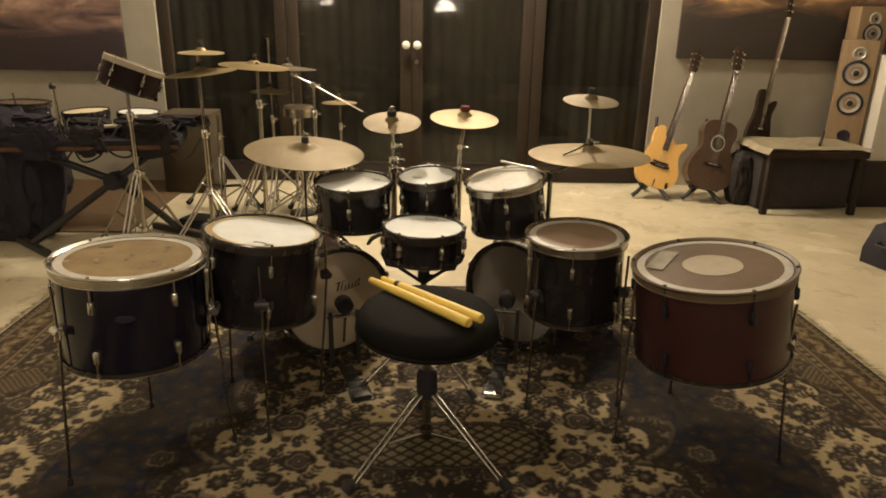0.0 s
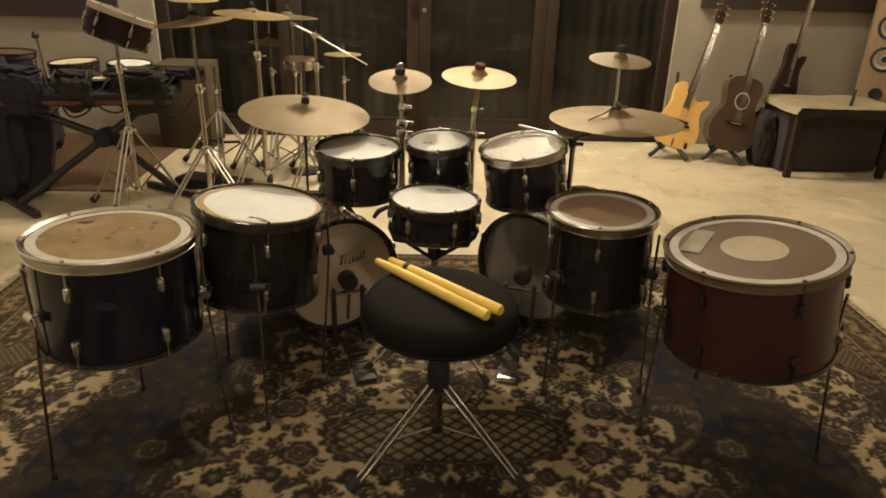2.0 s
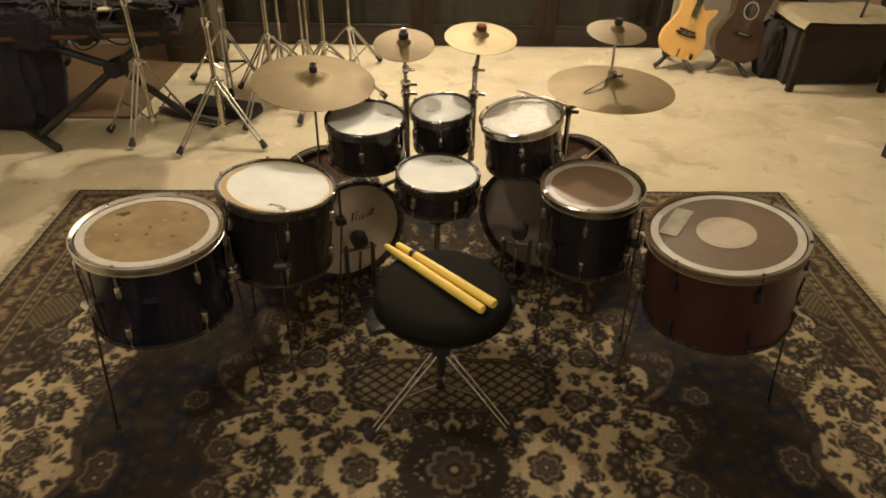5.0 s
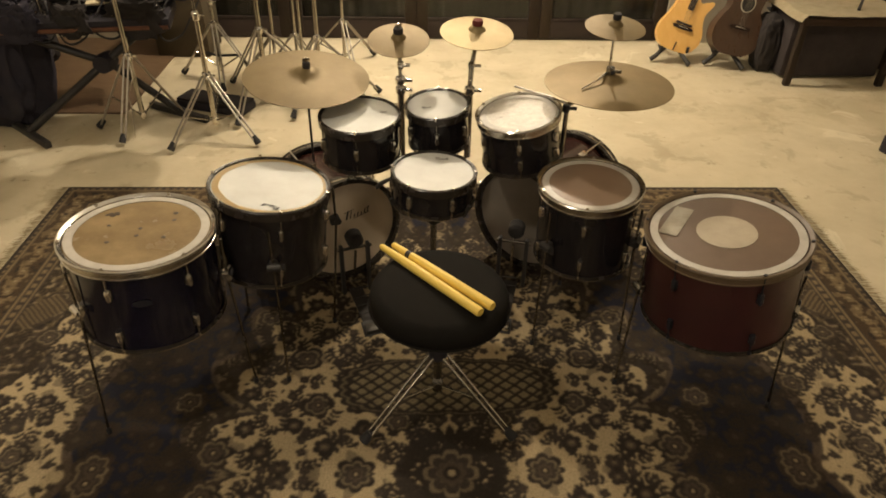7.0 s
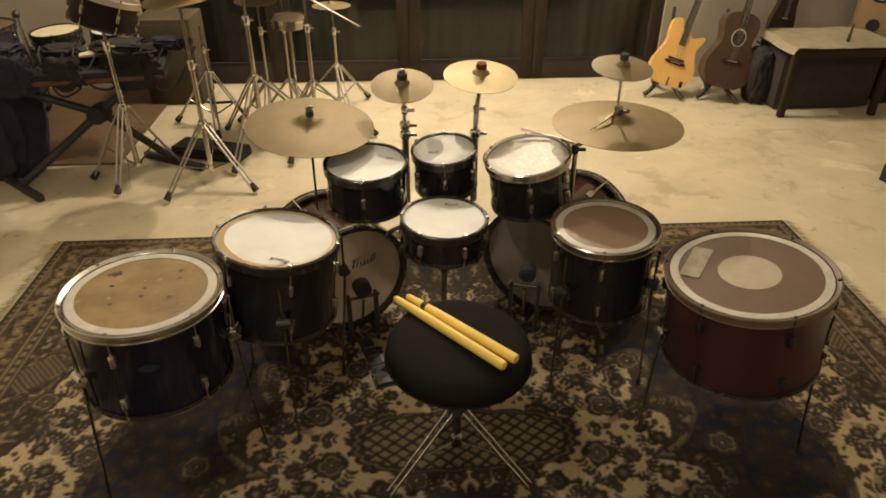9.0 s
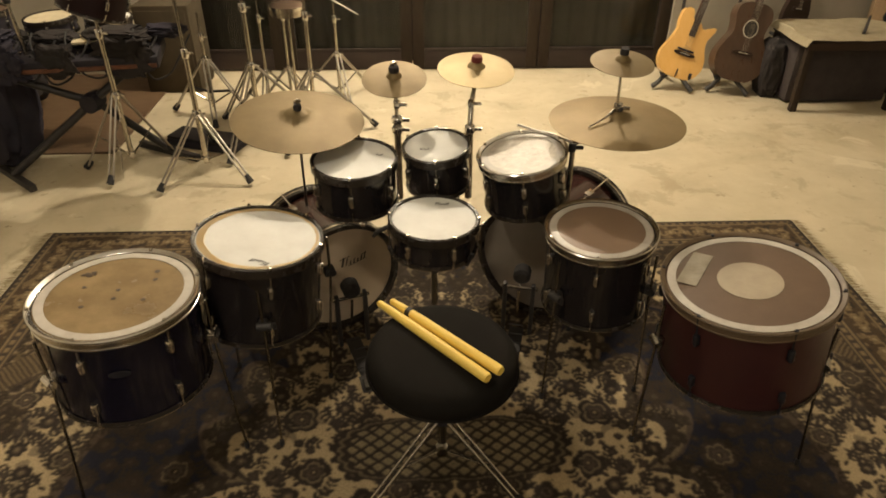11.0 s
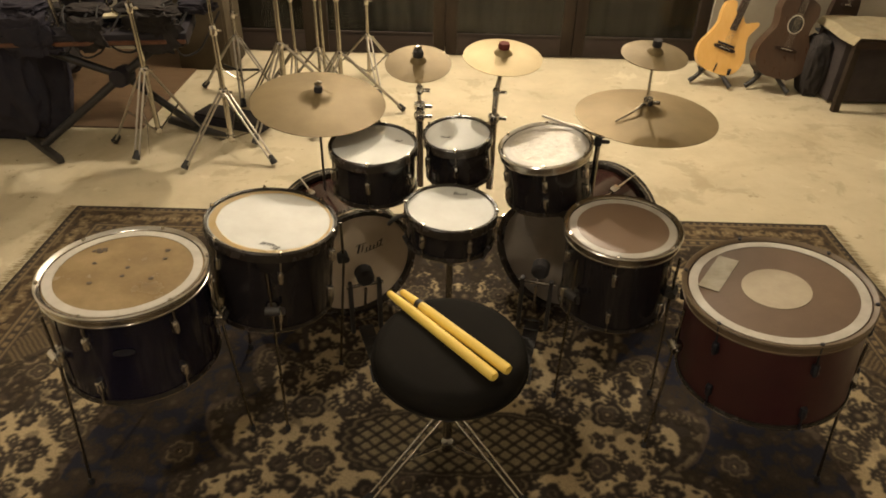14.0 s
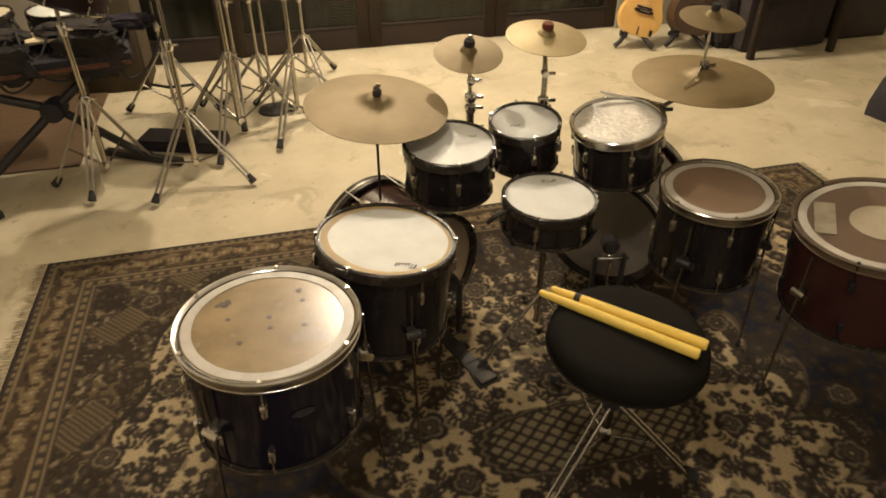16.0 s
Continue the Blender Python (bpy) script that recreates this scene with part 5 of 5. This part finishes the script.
console((-1.95, 3.66, 0.52), (0.90, 0.28, 0.06), 14, 6, "black mixing console with a red-brown front strip")
for x, y in ((-2.46, 3.86), (-1.80, 4.005)):
    part("tier_post", tube([(x, y - 0.10, 0.46), (x, y - 0.02, 0.51), (x, y, 0.555)], 0.014, 10), BLACK_METAL, kb)
part("tier_rail", tube([(-2.62, 3.83, 0.560), (-1.74, 4.02, 0.560)], 0.014, 10), BLACK_METAL, kb)
drum("side_drum", "small dark drum with a pale head hung on the rail", (-1.88, 4.02, 0.650), 0.120, 0.085, (0.05, -0.03, 1), BLACK_PLASTIC, WHITE_HEAD, hoop=BLACK_HOOP, wooden=True, lug_turn=-80, double=False, group="side drums")
drum("side_drum", "dark drum with a pale head hung on the rail", (-2.17, 3.97, 0.655), 0.130, 0.080, (-0.04, -0.03, 1), BLACK_PLASTIC, CREAM_CLOTH, hoop=BLACK_HOOP, wooden=True, lug_turn=-70, double=False, group="side drums")
drum("side_drum", "wide dark drum with a grey head hung on the rail", (-2.48, 3.88, 0.705), 0.150, 0.125, (0.03, 0.02, 1), BLACK_PLASTIC, GREY_HEAD, hoop=BLACK_HOOP, lug_turn=-60, double=False, group="side drums")
ms = thing("clamp_post", (-2.078, 3.56, 0.59), "short chrome post with a knob clamped on the console", "stand")
part("post", tube([(-2.078, 3.56, 0.585), (-2.079, 3.555, 0.70), (-2.080, 3.55, 0.83)], [0.011, 0.010, 0.007], 12), DULL_CHROME, ms)
part("head", lathe([(0, 0), (0.016, 0.004), (0.018, 0.02), (0.008, 0.035), (0, 0.036)], Matrix.Translation((-2.080, 3.549, 0.82)), 14, closed=False), BLACK_METAL, ms)


def cable(points, label):
    pts = [Vector(p) for p in points]
    fine = []
    for i in range(len(pts) - 1):
        p0, p1, p2, p3 = pts[max(i - 1, 0)], pts[i], pts[i + 1], pts[min(i + 2, len(pts) - 1)]
        for k in range(8):
            t = k / 8
            fine.append(0.5 * (2 * p1 + (p2 - p0) * t + (2 * p0 - 5 * p1 + 4 * p2 - p3) * t * t + (3 * p1 - p0 - 3 * p2 + p3) * t ** 3))
    fine.append(pts[-1])
    solid("cable", tube(fine, 0.005, 8), RUBBER, pts[0], label, "cable", "cables by the consoles")


for k in range(6):
    x = -2.38 + 0.15 * k
    y = 3.52 + 0.035 * k
    cable([(x, y + 0.06, 0.66), (x + 0.05, y - 0.05, 0.62), (x + 0.10, y - 0.06, 0.50 - 0.02 * (k % 3)), (x + 0.18, y - 0.03, 0.47), (x + 0.24, y - 0.02, 0.55), (x + 0.28, y + 0.06, 0.64)], "black cable sagging below the console edge")
cable([(-2.50, 3.84, 0.76), (-2.42, 3.76, 0.66), (-2.30, 3.74, 0.62), (-2.20, 3.70, 0.615)], "black cable between the two consoles")

fc = thing("flat_case", (-1.42, 3.92, 0.0), "flat black case lying on the floor under the stands", "case")
part("body", block(0.42, 0.16, 0.045, Matrix.Translation((-1.41, 3.86, 0.0235)) @ Matrix.Rotation(radians(-14), 4, "Z"), 0.012), BLACK_PLASTIC, fc)
part("lid", block(0.41, 0.15, 0.014, Matrix.Translation((-1.41, 3.86, 0.053)) @ Matrix.Rotation(radians(-14), 4, "Z"), 0.006), BLACK_CLOTH, fc)


def heap(name, c, size, material, label, category, seed, rough=0.18, z0=0.0, group=""):
    """A slumped cloth-covered heap with folds."""
    bm = bmesh.new()
    bmesh.ops.create_icosphere(bm, subdivisions=5, radius=1.0)
    off = Vector((seed * 3.1, seed * 1.7, 0))
    for v in bm.verts:
        p = v.co.copy()
        k = 1 + rough * noise.noise(p * 1.6 + off) + rough * 0.7 * noise.noise(p * 3.9 + off) + rough * 0.25 * noise.noise(Vector((p.x * 9, p.y * 9, p.z * 2)) + off)
        s = Vector((math.copysign(abs(p.x) ** 0.6, p.x), math.copysign(abs(p.y) ** 0.6, p.y), math.copysign(abs(p.z) ** 0.7, p.z))) * k
        v.co = Vector((c[0] + s.x * size[0], c[1] + s.y * size[1], max(c[2] + s.z * size[2], z0 + 0.002)))
    return solid(name, bm, material, (c[0], c[1], z0), label, category, group)


heap("covered_amplifier", (-2.50, 3.60, 0.33), (0.29, 0.18, 0.36), BLUE_CLOTH, "amplifier under a dark blue cloth beside the consoles", "amplifier", 1)
for k, (x, y, w, d, h, material) in enumerate(((-2.30, 3.60, 0.13, 0.09, 0.040, BLUE_CLOTH), (-2.00, 3.70, 0.10, 0.07, 0.026, BLACK_CLOTH), (-1.72, 3.74, 0.14, 0.08, 0.032, BLACK_CLOTH), (-1.52, 3.85, 0.10, 0.06, 0.026, BLUE_CLOTH))):
    heap("gig_bag", (x, y, 0.615 + h * 0.6), (w, d, h), material, "slumped dark cloth bag lying on the consoles", "bag", 7 + k, 0.30, 0.590, "bags on the consoles")
for k, (x, y, z, w, d, h) in enumerate(((-2.20, 3.475, 0.555, 0.13, 0.035, 0.085), (-1.93, 3.545, 0.565, 0.09, 0.035, 0.07), (-1.64, 3.63, 0.560, 0.13, 0.035, 0.085))):
    heap("hanging_cloth", (x, y, z), (w, d, h), (BLUE_CLOTH, BLACK_CLOTH, BLACK_CLOTH)[k], "crumpled dark cloth hanging over the console's front edge", "cloth", 17 + k, 0.36, 0.4, "cloths over the console")
heap("covered_case", (-2.95, 3.75, 0.30), (0.26, 0.24, 0.33), BLACK_CLOTH, "instrument case under a black cloth on the floor", "case", 2)
heap("covered_stool", (-2.78, 4.25, 0.24), (0.22, 0.2, 0.25), BLACK_CLOTH, "stool draped with a black cloth behind the consoles", "stool", 4)
bm = block(0.22, 0.14, 0.012, Matrix.Translation((-1.80, 3.72, 0.622)) @ Matrix.Rotation(radians(20), 4, "Z"), 0.003)
solid("sheet_music", bm, CREAM_CLOTH, (-1.80, 3.72, 0.616), "stack of pale paper sheets on the console", "paper")
bx = thing("speaker_cabinet", (-1.84, 4.84, 0.0), "plain brown wooden speaker cabinet standing by the doors", "speaker")
mb = Matrix.Translation((-1.905, 4.80, 0.276)) @ Matrix.Rotation(radians(5.3), 4, "Z")
part("cabinet", block(0.34, 0.32, 0.55, mb, 0.008), BROWN_BOX, bx)
part("grille", block(0.30, 0.008, 0.49, mb @ Matrix.Translation((0, -0.162, 0)), 0.003), BROWN_BOX, bx, "brown cloth grille")
bm = block(0.95, 1.28, 0.010, Matrix.Translation((-2.407, 4.31, 0.005)) @ Matrix.Rotation(radians(5.3), 4, "Z"), 0.003)
solid("floor_mat", bm, BOARD, (-2.42, 4.45, 0), "flat brown board lying on the cement floor", "mat")

# ---- guitars, bench, loudspeakers ----


def closed_curve(ctrl, per=8):
    """A smooth closed outline through the points given."""
    n, out = len(ctrl), []
    for i in range(n):
        p0, p1, p2, p3 = (Vector(ctrl[(i + k) % n]) for k in (-1, 0, 1, 2))
        for k in range(per):
            t = k / per
            out.append(tuple(0.5 * (2 * p1 + (p2 - p0) * t + (2 * p0 - 5 * p1 + 4 * p2 - p3) * t * t + (3 * p1 - p0 - 3 * p2 + p3) * t ** 3)))
    return out


ACOUSTIC = [(0, 0), (0.11, 0.012), (0.178, 0.075), (0.187, 0.155), (0.150, 0.235), (0.118, 0.290), (0.122, 0.345), (0.136, 0.400), (0.118, 0.455), (0.06, 0.480), (0, 0.482)]
ACOUSTIC += [(-x, z) for x, z in reversed(ACOUSTIC[1:-1])]
CUTAWAY = [(0, 0), (0.10, 0.010), (0.160, 0.065), (0.168, 0.140), (0.135, 0.215), (0.125, 0.270), (0.150, 0.325), (0.158, 0.358), (0.135, 0.362), (0.075, 0.335), (0.045, 0.345), (0.030, 0.365),
           (-0.030, 0.365), (-0.045, 0.420), (-0.085, 0.432), (-0.118, 0.405), (-0.122, 0.345), (-0.112, 0.290), (-0.135, 0.215), (-0.168, 0.140), (-0.160, 0.065), (-0.10, 0.010)]


def guitar(name, base, lean, back, shape, depth, top, label, hole, neck_from, neck_len, board, bridge_z, facing=0.0, slim=1.0):
    """A guitar whose bottom rests at base; lean: sideways degrees, back: degrees it leans back."""
    root = thing(name, (base[0], base[1], 0.0), label, "guitar", "guitars on stands")
    m = Matrix.Translation(base) @ Matrix.Rotation(radians(5.3 + facing), 4, "Z") @ Matrix.Rotation(radians(-back), 4, "X") @ Matrix.Rotation(radians(lean), 4, "Y") @ Matrix.Diagonal((slim, 1, 1, 1))
    bd = part("body", outline_solid(closed_curve(shape), 0.0, depth, m, 0.006), top, root)
    nk = neck_from
    ne = part("neck", outline_solid([(-0.023, nk), (0.023, nk), (0.018, nk + neck_len), (-0.018, nk + neck_len)], 0.002, 0.026, m, 0.004), DARK_WOOD, root)
    part("fingerboard", outline_solid([(-0.023, nk - 0.09), (0.023, nk - 0.09), (0.018, nk + neck_len), (-0.018, nk + neck_len)], -0.007, 0.001, m, 0.0015), board, ne)
    part("nut", outline_solid([(-0.019, nk + neck_len), (0.019, nk + neck_len), (0.019, nk + neck_len + 0.006), (-0.019, nk + neck_len + 0.006)], -0.010, 0.004, m, 0.001), BONE, ne)
    h0 = nk + neck_len + 0.006
    mh = m @ Matrix.Translation((0, 0.0, h0)) @ Matrix.Rotation(radians(-12), 4, "X")
    hs = part("headstock", outline_solid([(-0.023, 0), (0.023, 0), (0.036, 0.035), (0.033, 0.165), (0.012, 0.178), (-0.012, 0.178), (-0.033, 0.165), (-0.036, 0.035)], 0.0, 0.016, mh, 0.002), ROSEWOOD, root)
    for s in (-1, 1):
        for k in range(3):
            z = 0.045 + 0.045 * k
            bm = tube([mh @ Vector((s * 0.020, -0.012, z)), mh @ Vector((s * 0.020, 0.004, z))], 0.0045, 8)
            tube([mh @ Vector((s * 0.034, 0.008, z)), mh @ Vector((s * 0.054, 0.008, z))], [0.004, 0.008], 8, bm)
            part("tuning_peg", bm, CHROME, hs)
    for k in range(1, 15):
        z = nk + neck_len - (neck_len + 0.30) * (1 - 2 ** (-k / 12.0))
        if z > nk - 0.085:
            part("fret", outline_solid([(-0.019, z), (0.019, z), (0.019, z + 0.0018), (-0.019, z + 0.0018)], -0.0085, -0.006, m, 0), DULL_CHROME, ne)
    if hole:
        mz = m @ Matrix.Translation((0, -0.001, hole)) @ Matrix.Rotation(radians(90), 4, "X")
        part("sound_hole", lathe([(0, 0.0), (0.048, 0.0), (0.048, -0.002), (0, -0.002)], mz, 36, closed=False), INK, bd, "dark round sound hole")
        part("rosette", lathe([(0.049, 0.0015), (0.056, 0.0015), (0.056, -0.001), (0.049, -0.001)], mz, 36), BONE, bd, "pale ring round the sound hole")
    part("bridge", outline_solid(closed_curve([(-0.075, bridge_z - 0.006), (-0.04, bridge_z - 0.012), (0.04, bridge_z - 0.012), (0.075, bridge_z - 0.006), (0.075, bridge_z + 0.008), (0.03, bridge_z + 0.013), (-0.03, bridge_z + 0.013), (-0.075, bridge_z + 0.008)], 4), -0.010, 0.0, m, 0.002), ROSEWOOD, bd)
    part("saddle", outline_solid([(-0.038, bridge_z), (0.038, bridge_z), (0.038, bridge_z + 0.004), (-0.038, bridge_z + 0.004)], -0.014, -0.009, m, 0.001), BONE, bd)
    for k in range(6):
        x = -0.021 + 0.0084 * k
        part("string", tube([m @ Vector((x, -0.0145, bridge_z)), m @ Vector((x * 0.7, -0.0115, nk + neck_len))], 0.0006, 5), DULL_CHROME, root)
    return root, m


g1, mg1 = guitar("electric_guitar", (1.358, 4.875, 0.095), 18.5, 15.0, CUTAWAY, 0.05, GOLD_TOP, "honey yellow single-cutaway guitar on a black floor stand", None, 0.36, 0.48, ROSEWOOD, 0.155, 0.0, 0.90)
part("pickup", outline_solid([(-0.062, 0.172), (0.062, 0.172), (0.062, 0.186), (-0.062, 0.186)], -0.008, 0.0, mg1, 0.002), BLACK_PLASTIC, g1)
part("jack_plate", outline_solid([(-0.004, 0.004), (0.004, 0.004), (0.004, 0.058), (-0.004, 0.058)], -0.004, 0.0, mg1, 0.001), BLACK_PLASTIC, g1)
g2, mg2 = guitar("acoustic_guitar", (1.712, 4.80, 0.105), 12.5, 14.0, ACOUSTIC, 0.095, BROWN_TOP, "dark brown acoustic guitar on a black floor stand", 0.325, 0.48, 0.345, ROSEWOOD, 0.175, 0.0, 0.87)
g3, mg3 = guitar("bass_guitar", (2.105, 5.08, 0.335), 8.5, 6.0, CUTAWAY, 0.045, ROSEWOOD, "dark bass guitar leaning on the wall behind the bench", None, 0.36, 0.56, PALE_WOOD, 0.155, 0.0, 0.50)


def guitar_stand(x, y, label):
    root = thing("guitar_stand", (x, y, 0), label, "stand", "guitar stands")
    for dx, dy in ((-0.14, -0.02), (0.10, -0.10), (0.0, 0.22)):
        part("leg", tube([(x + dx, y + dy, 0.018), (x + dx * 0.75, y + dy * 0.75, 0.045), (x, y + 0.06, 0.13)], [0.017, 0.015, 0.013], 10), BLACK_METAL, root)
    part("post", tube([(x, y + 0.06, 0.12), (x + 0.03, y + 0.20, 0.55)], 0.011, 10), BLACK_METAL, root)
    for s in (-1, 1):
        part("cradle_arm", tube([(x, y + 0.06, 0.13), (x + s * 0.08, y + 0.045, 0.095), (x + s * 0.085, y - 0.05, 0.088), (x + s * 0.085, y - 0.06, 0.118)], 0.011, 10), RUBBER, root)


tall = thing("guitar_stand", (2.10, 5.10, 0), "tall black stand under the dark bass guitar", "stand", "guitar stands")
for dx, dy in ((-0.11, -0.03), (0.11, -0.03), (0.0, 0.09)):
    part("leg", tube([(2.10 + dx, 5.10 + dy, 0.014), (2.10, 5.10, 0.12)], 0.011, 10), BLACK_METAL, tall)
part("post", tube([(2.10, 5.10, 0.10), (2.10, 5.10, 0.325)], 0.012, 10), BLACK_METAL, tall)
part("cradle", block(0.20, 0.09, 0.014, Matrix.Translation((2.10, 5.10, 0.324)), 0.004), RUBBER, tall)
guitar_stand(1.372, 4.93, "black folding guitar stand under the yellow guitar")
guitar_stand(1.715, 4.89, "black folding guitar stand under the brown guitar")

bn = thing("bench", (2.32, 4.80, 0), "low dark bench with a cream cloth top and black drape", "bench")
mbn = Matrix.Translation((2.31, 4.80, 0)) @ Matrix.Rotation(radians(5.3), 4, "Z")
part("seat_board", block(0.66, 0.46, 0.045, mbn @ Matrix.Translation((0, 0, 0.405)), 0.006), ROSEWOOD, bn)
part("drape", block(0.64, 0.30, 0.37, mbn @ Matrix.Translation((0.02, 0.07, 0.20)), 0.012), DRAPE, bn, "black cloth hanging under the seat")
for x in (-0.305, 0.295):
    for y in (-0.20, 0.20):
        part("leg", block(0.04, 0.04, 0.385, mbn @ Matrix.Translation((x, y, 0.1925)), 0.006), DOOR_WOOD, bn)
bm = bmesh.new()
n = 48
grid = [[None] * (n + 1) for _ in range(n + 1)]
for i in range(n + 1):
    for j in range(n + 1):
        x, y = (i / n - 0.5) * 0.70, (j / n - 0.5) * 0.48
        z = 0.443 + 0.008 * noise.noise(Vector((x * 6, y * 6, 1))) + 0.004 * noise.noise(Vector((x * 15, y * 15, 2)))
        drop = max(0.0, -x - 0.325) * 1.6
        grid[i][j] = bm.verts.new(mbn @ Vector((x, y, z - drop)))
for i in range(n):
    for j in range(n):
        bm.faces.new((grid[i][j], grid[i + 1][j], grid[i + 1][j + 1], grid[i][j + 1]))
bmesh.ops.solidify(bm, geom=bm.faces[:], thickness=0.006)
solid("bench_cloth", bm, CREAM_CLOTH, (2.31, 4.80, 0.43), "crumpled cream cloth lying on the bench", "cloth")
wand = thing("stick", (2.40, 4.74, 0.45), "short dark stick leaning on the bench cloth", "stick")
part("shaft", tube([(2.375, 4.70, 0.448), (2.435, 4.80, 0.525)], [0.010, 0.007], 10), BLACK_METAL, wand)
heap("draped_cloth", (1.95, 4.88, 0.17), (0.07, 0.11, 0.19), BLACK_CLOTH, "black cloth bundle hanging over the bench end", "cloth", 7, 0.12)


def tower_speaker(name, c, w, d, h, cones, material, label, cone_mat, port=None, z0=0.0, turn=5.3):
    root = thing(name, (c[0], c[1], z0), label, "speaker", "tower speakers")
    m = Matrix.Translation((c[0], c[1], z0)) @ Matrix.Rotation(radians(turn), 4, "Z")
    part("cabinet", block(w, d, h, m @ Matrix.Translation((0, d / 2, h / 2)), 0.006), material, root)
    for z, r in cones:
        f = m @ Matrix.Translation((0, -0.001, z - z0)) @ Matrix.Rotation(radians(90), 4, "X")
        dr = part("driver_ring", lathe([(r, 0.0), (r, 0.006), (r * 0.86, 0.009), (r * 0.80, 0.004), (r * 0.80, 0.0)], f, 40), BLACK_PLASTIC if cone_mat is CONE and r > 0.045 else RING if cone_mat is CONE else BLACK_PLASTIC, root)
        part("cone", lathe([(r * 0.80, 0.005), (r * 0.45, -0.004), (r * 0.25, 0.0), (r * 0.22, 0.006), (0, 0.010), (0, -0.008), (r * 0.80, 0.0)], f, 40, closed=False), cone_mat, dr)
        part("dust_cap", lathe([(0.0, 0.016), (r * 0.16, 0.013), (r * 0.24, 0.005), (0, 0.004)], f, 24, closed=False), BLACK_PLASTIC, dr)
    if port:
        f = m @ Matrix.Translation((0, -0.002, port - z0)) @ Matrix.Rotation(radians(90), 4, "X")
        part("bass_port", lathe([(0.040, 0.0), (0.040, 0.004), (0.032, 0.006), (0.030, -0.001), (0, -0.001)], f, 28, closed=False), BLACK_PLASTIC, root, "dark round bass port")
    return root


tower_speaker("tower_speaker", (2.665, 5.0), 0.215, 0.26, 1.11, ((1.025, 0.042), (0.896, 0.083), (0.695, 0.080)), SPEAKER_WOOD, "tall light wood tower speaker with silver cones", CONE, 0.472, turn=-24.0)
tower_speaker("tower_speaker", (2.86, 5.27), 0.215, 0.14, 1.33, ((1.25, 0.042), (1.15, 0.07)), SPEAKER_WOOD, "second light wood tower speaker behind the first", CONE, 0.472)
tower_speaker("white_speaker", (2.98, 4.88), 0.36, 0.30, 0.695, ((0.833, 0.098), (0.59, 0.102)), WHITE_PAINT, "white painted speaker cabinet with black woofers on a dark box", BLACK_PLASTIC, None, 0.325)
box = thing("wooden_box", (2.99, 4.87, 0), "plain dark wooden box under the white speaker", "box")
mbox = Matrix.Translation((2.99, 4.86, 0)) @ Matrix.Rotation(radians(5.3), 4, "Z")
part("carcass", block(0.44, 0.32, 0.303, mbox @ Matrix.Translation((0, 0.16, 0.1515)), 0.006), RED_BROWN_WOOD, box)
part("top_board", block(0.46, 0.34, 0.020, mbox @ Matrix.Translation((0, 0.16, 0.315)), 0.004), RED_BROWN_WOOD, box)
fm = thing("floor_monitor", (2.42, 3.60, 0), "small black wedge monitor speaker on the cement floor", "speaker")
mfm = Matrix.Translation((2.42, 3.60, 0)) @ Matrix.Rotation(radians(20), 4, "Z")
part("cabinet", outline_solid([(-0.18, 0.0), (0.18, 0.0), (0.18, 0.12), (0.10, 0.24), (-0.12, 0.20), (-0.18, 0.08)], -0.15, 0.15, mfm, 0.008), BLACK_PLASTIC, fm)
part("handle", tube([mfm @ Vector((-0.165, -0.06, 0.13)), mfm @ Vector((-0.20, -0.06, 0.12)), mfm @ Vector((-0.20, 0.06, 0.12)), mfm @ Vector((-0.165, 0.06, 0.13))], 0.008, 8), BLACK_METAL, fm)

# ---- lamps ----


def pendant(place, label):
    root = thing("pendant_lamp", place, label, "lamp", "pendant lamps")
    m = Matrix.Translation(place)
    part("shade", lathe([(0.03, 0.14), (0.13, 0.075), (0.132, 0.07), (0.03, 0.132)], m, 32), DULL_CHROME, root)
    part("cord", tube([place + Vector((0, 0, 0.13)), place + Vector((0, 0, TOP - place.z))], 0.004, 8), BLACK_PLASTIC, root)
    part("socket", tube([place + Vector((0, 0, 0.08)), place + Vector((0, 0, 0.14))], 0.018, 12), BLACK_PLASTIC, root)


pendant(LAMP, "hanging lamp with a metal shade over the bare floor")
pendant(LAMP_3, "hanging lamp with a metal shade near the stands")
# unseen fixture added round the front fill
pendant(FILL_LAMP, "unseen hanging lamp added to hold the front fill light")


def dome_lamp(x, y, z, r, label):
    c = in_room(x, y, z)
    root = thing("dome_lamp", (c.x, c.y, 0), label, "lamp", "dome lamps")
    m = Matrix.Translation(c)
    part("shade", lathe([(0.02, r * 0.85), (r * 0.55, r * 0.68), (r * 0.9, r * 0.25), (r, -r * 0.12), (r * 0.97, -r * 0.14), (r * 0.86, r * 0.25), (r * 0.5, r * 0.63), (0.02, r * 0.80)], m, 36), LAMP_GLOW, root, "glowing frosted dome shade")
    part("post", tube([(c.x, c.y, 0.02), (c.x, c.y, z + r * 0.8)], 0.012, 12), BLACK_METAL, root)
    part("base", lathe([(0, 0), (0.14, 0), (0.13, 0.02), (0.02, 0.035), (0, 0.035)], Matrix.Translation((c.x, c.y, 0)), 32, closed=False), BLACK_METAL, root)


dome_lamp(0.595, -1.54, 1.31, 0.17, "floor lamp with a glowing dome shade behind the drum kit")
dome_lamp(-1.35, -1.54, 1.37, 0.10, "small floor lamp with a glowing dome shade")
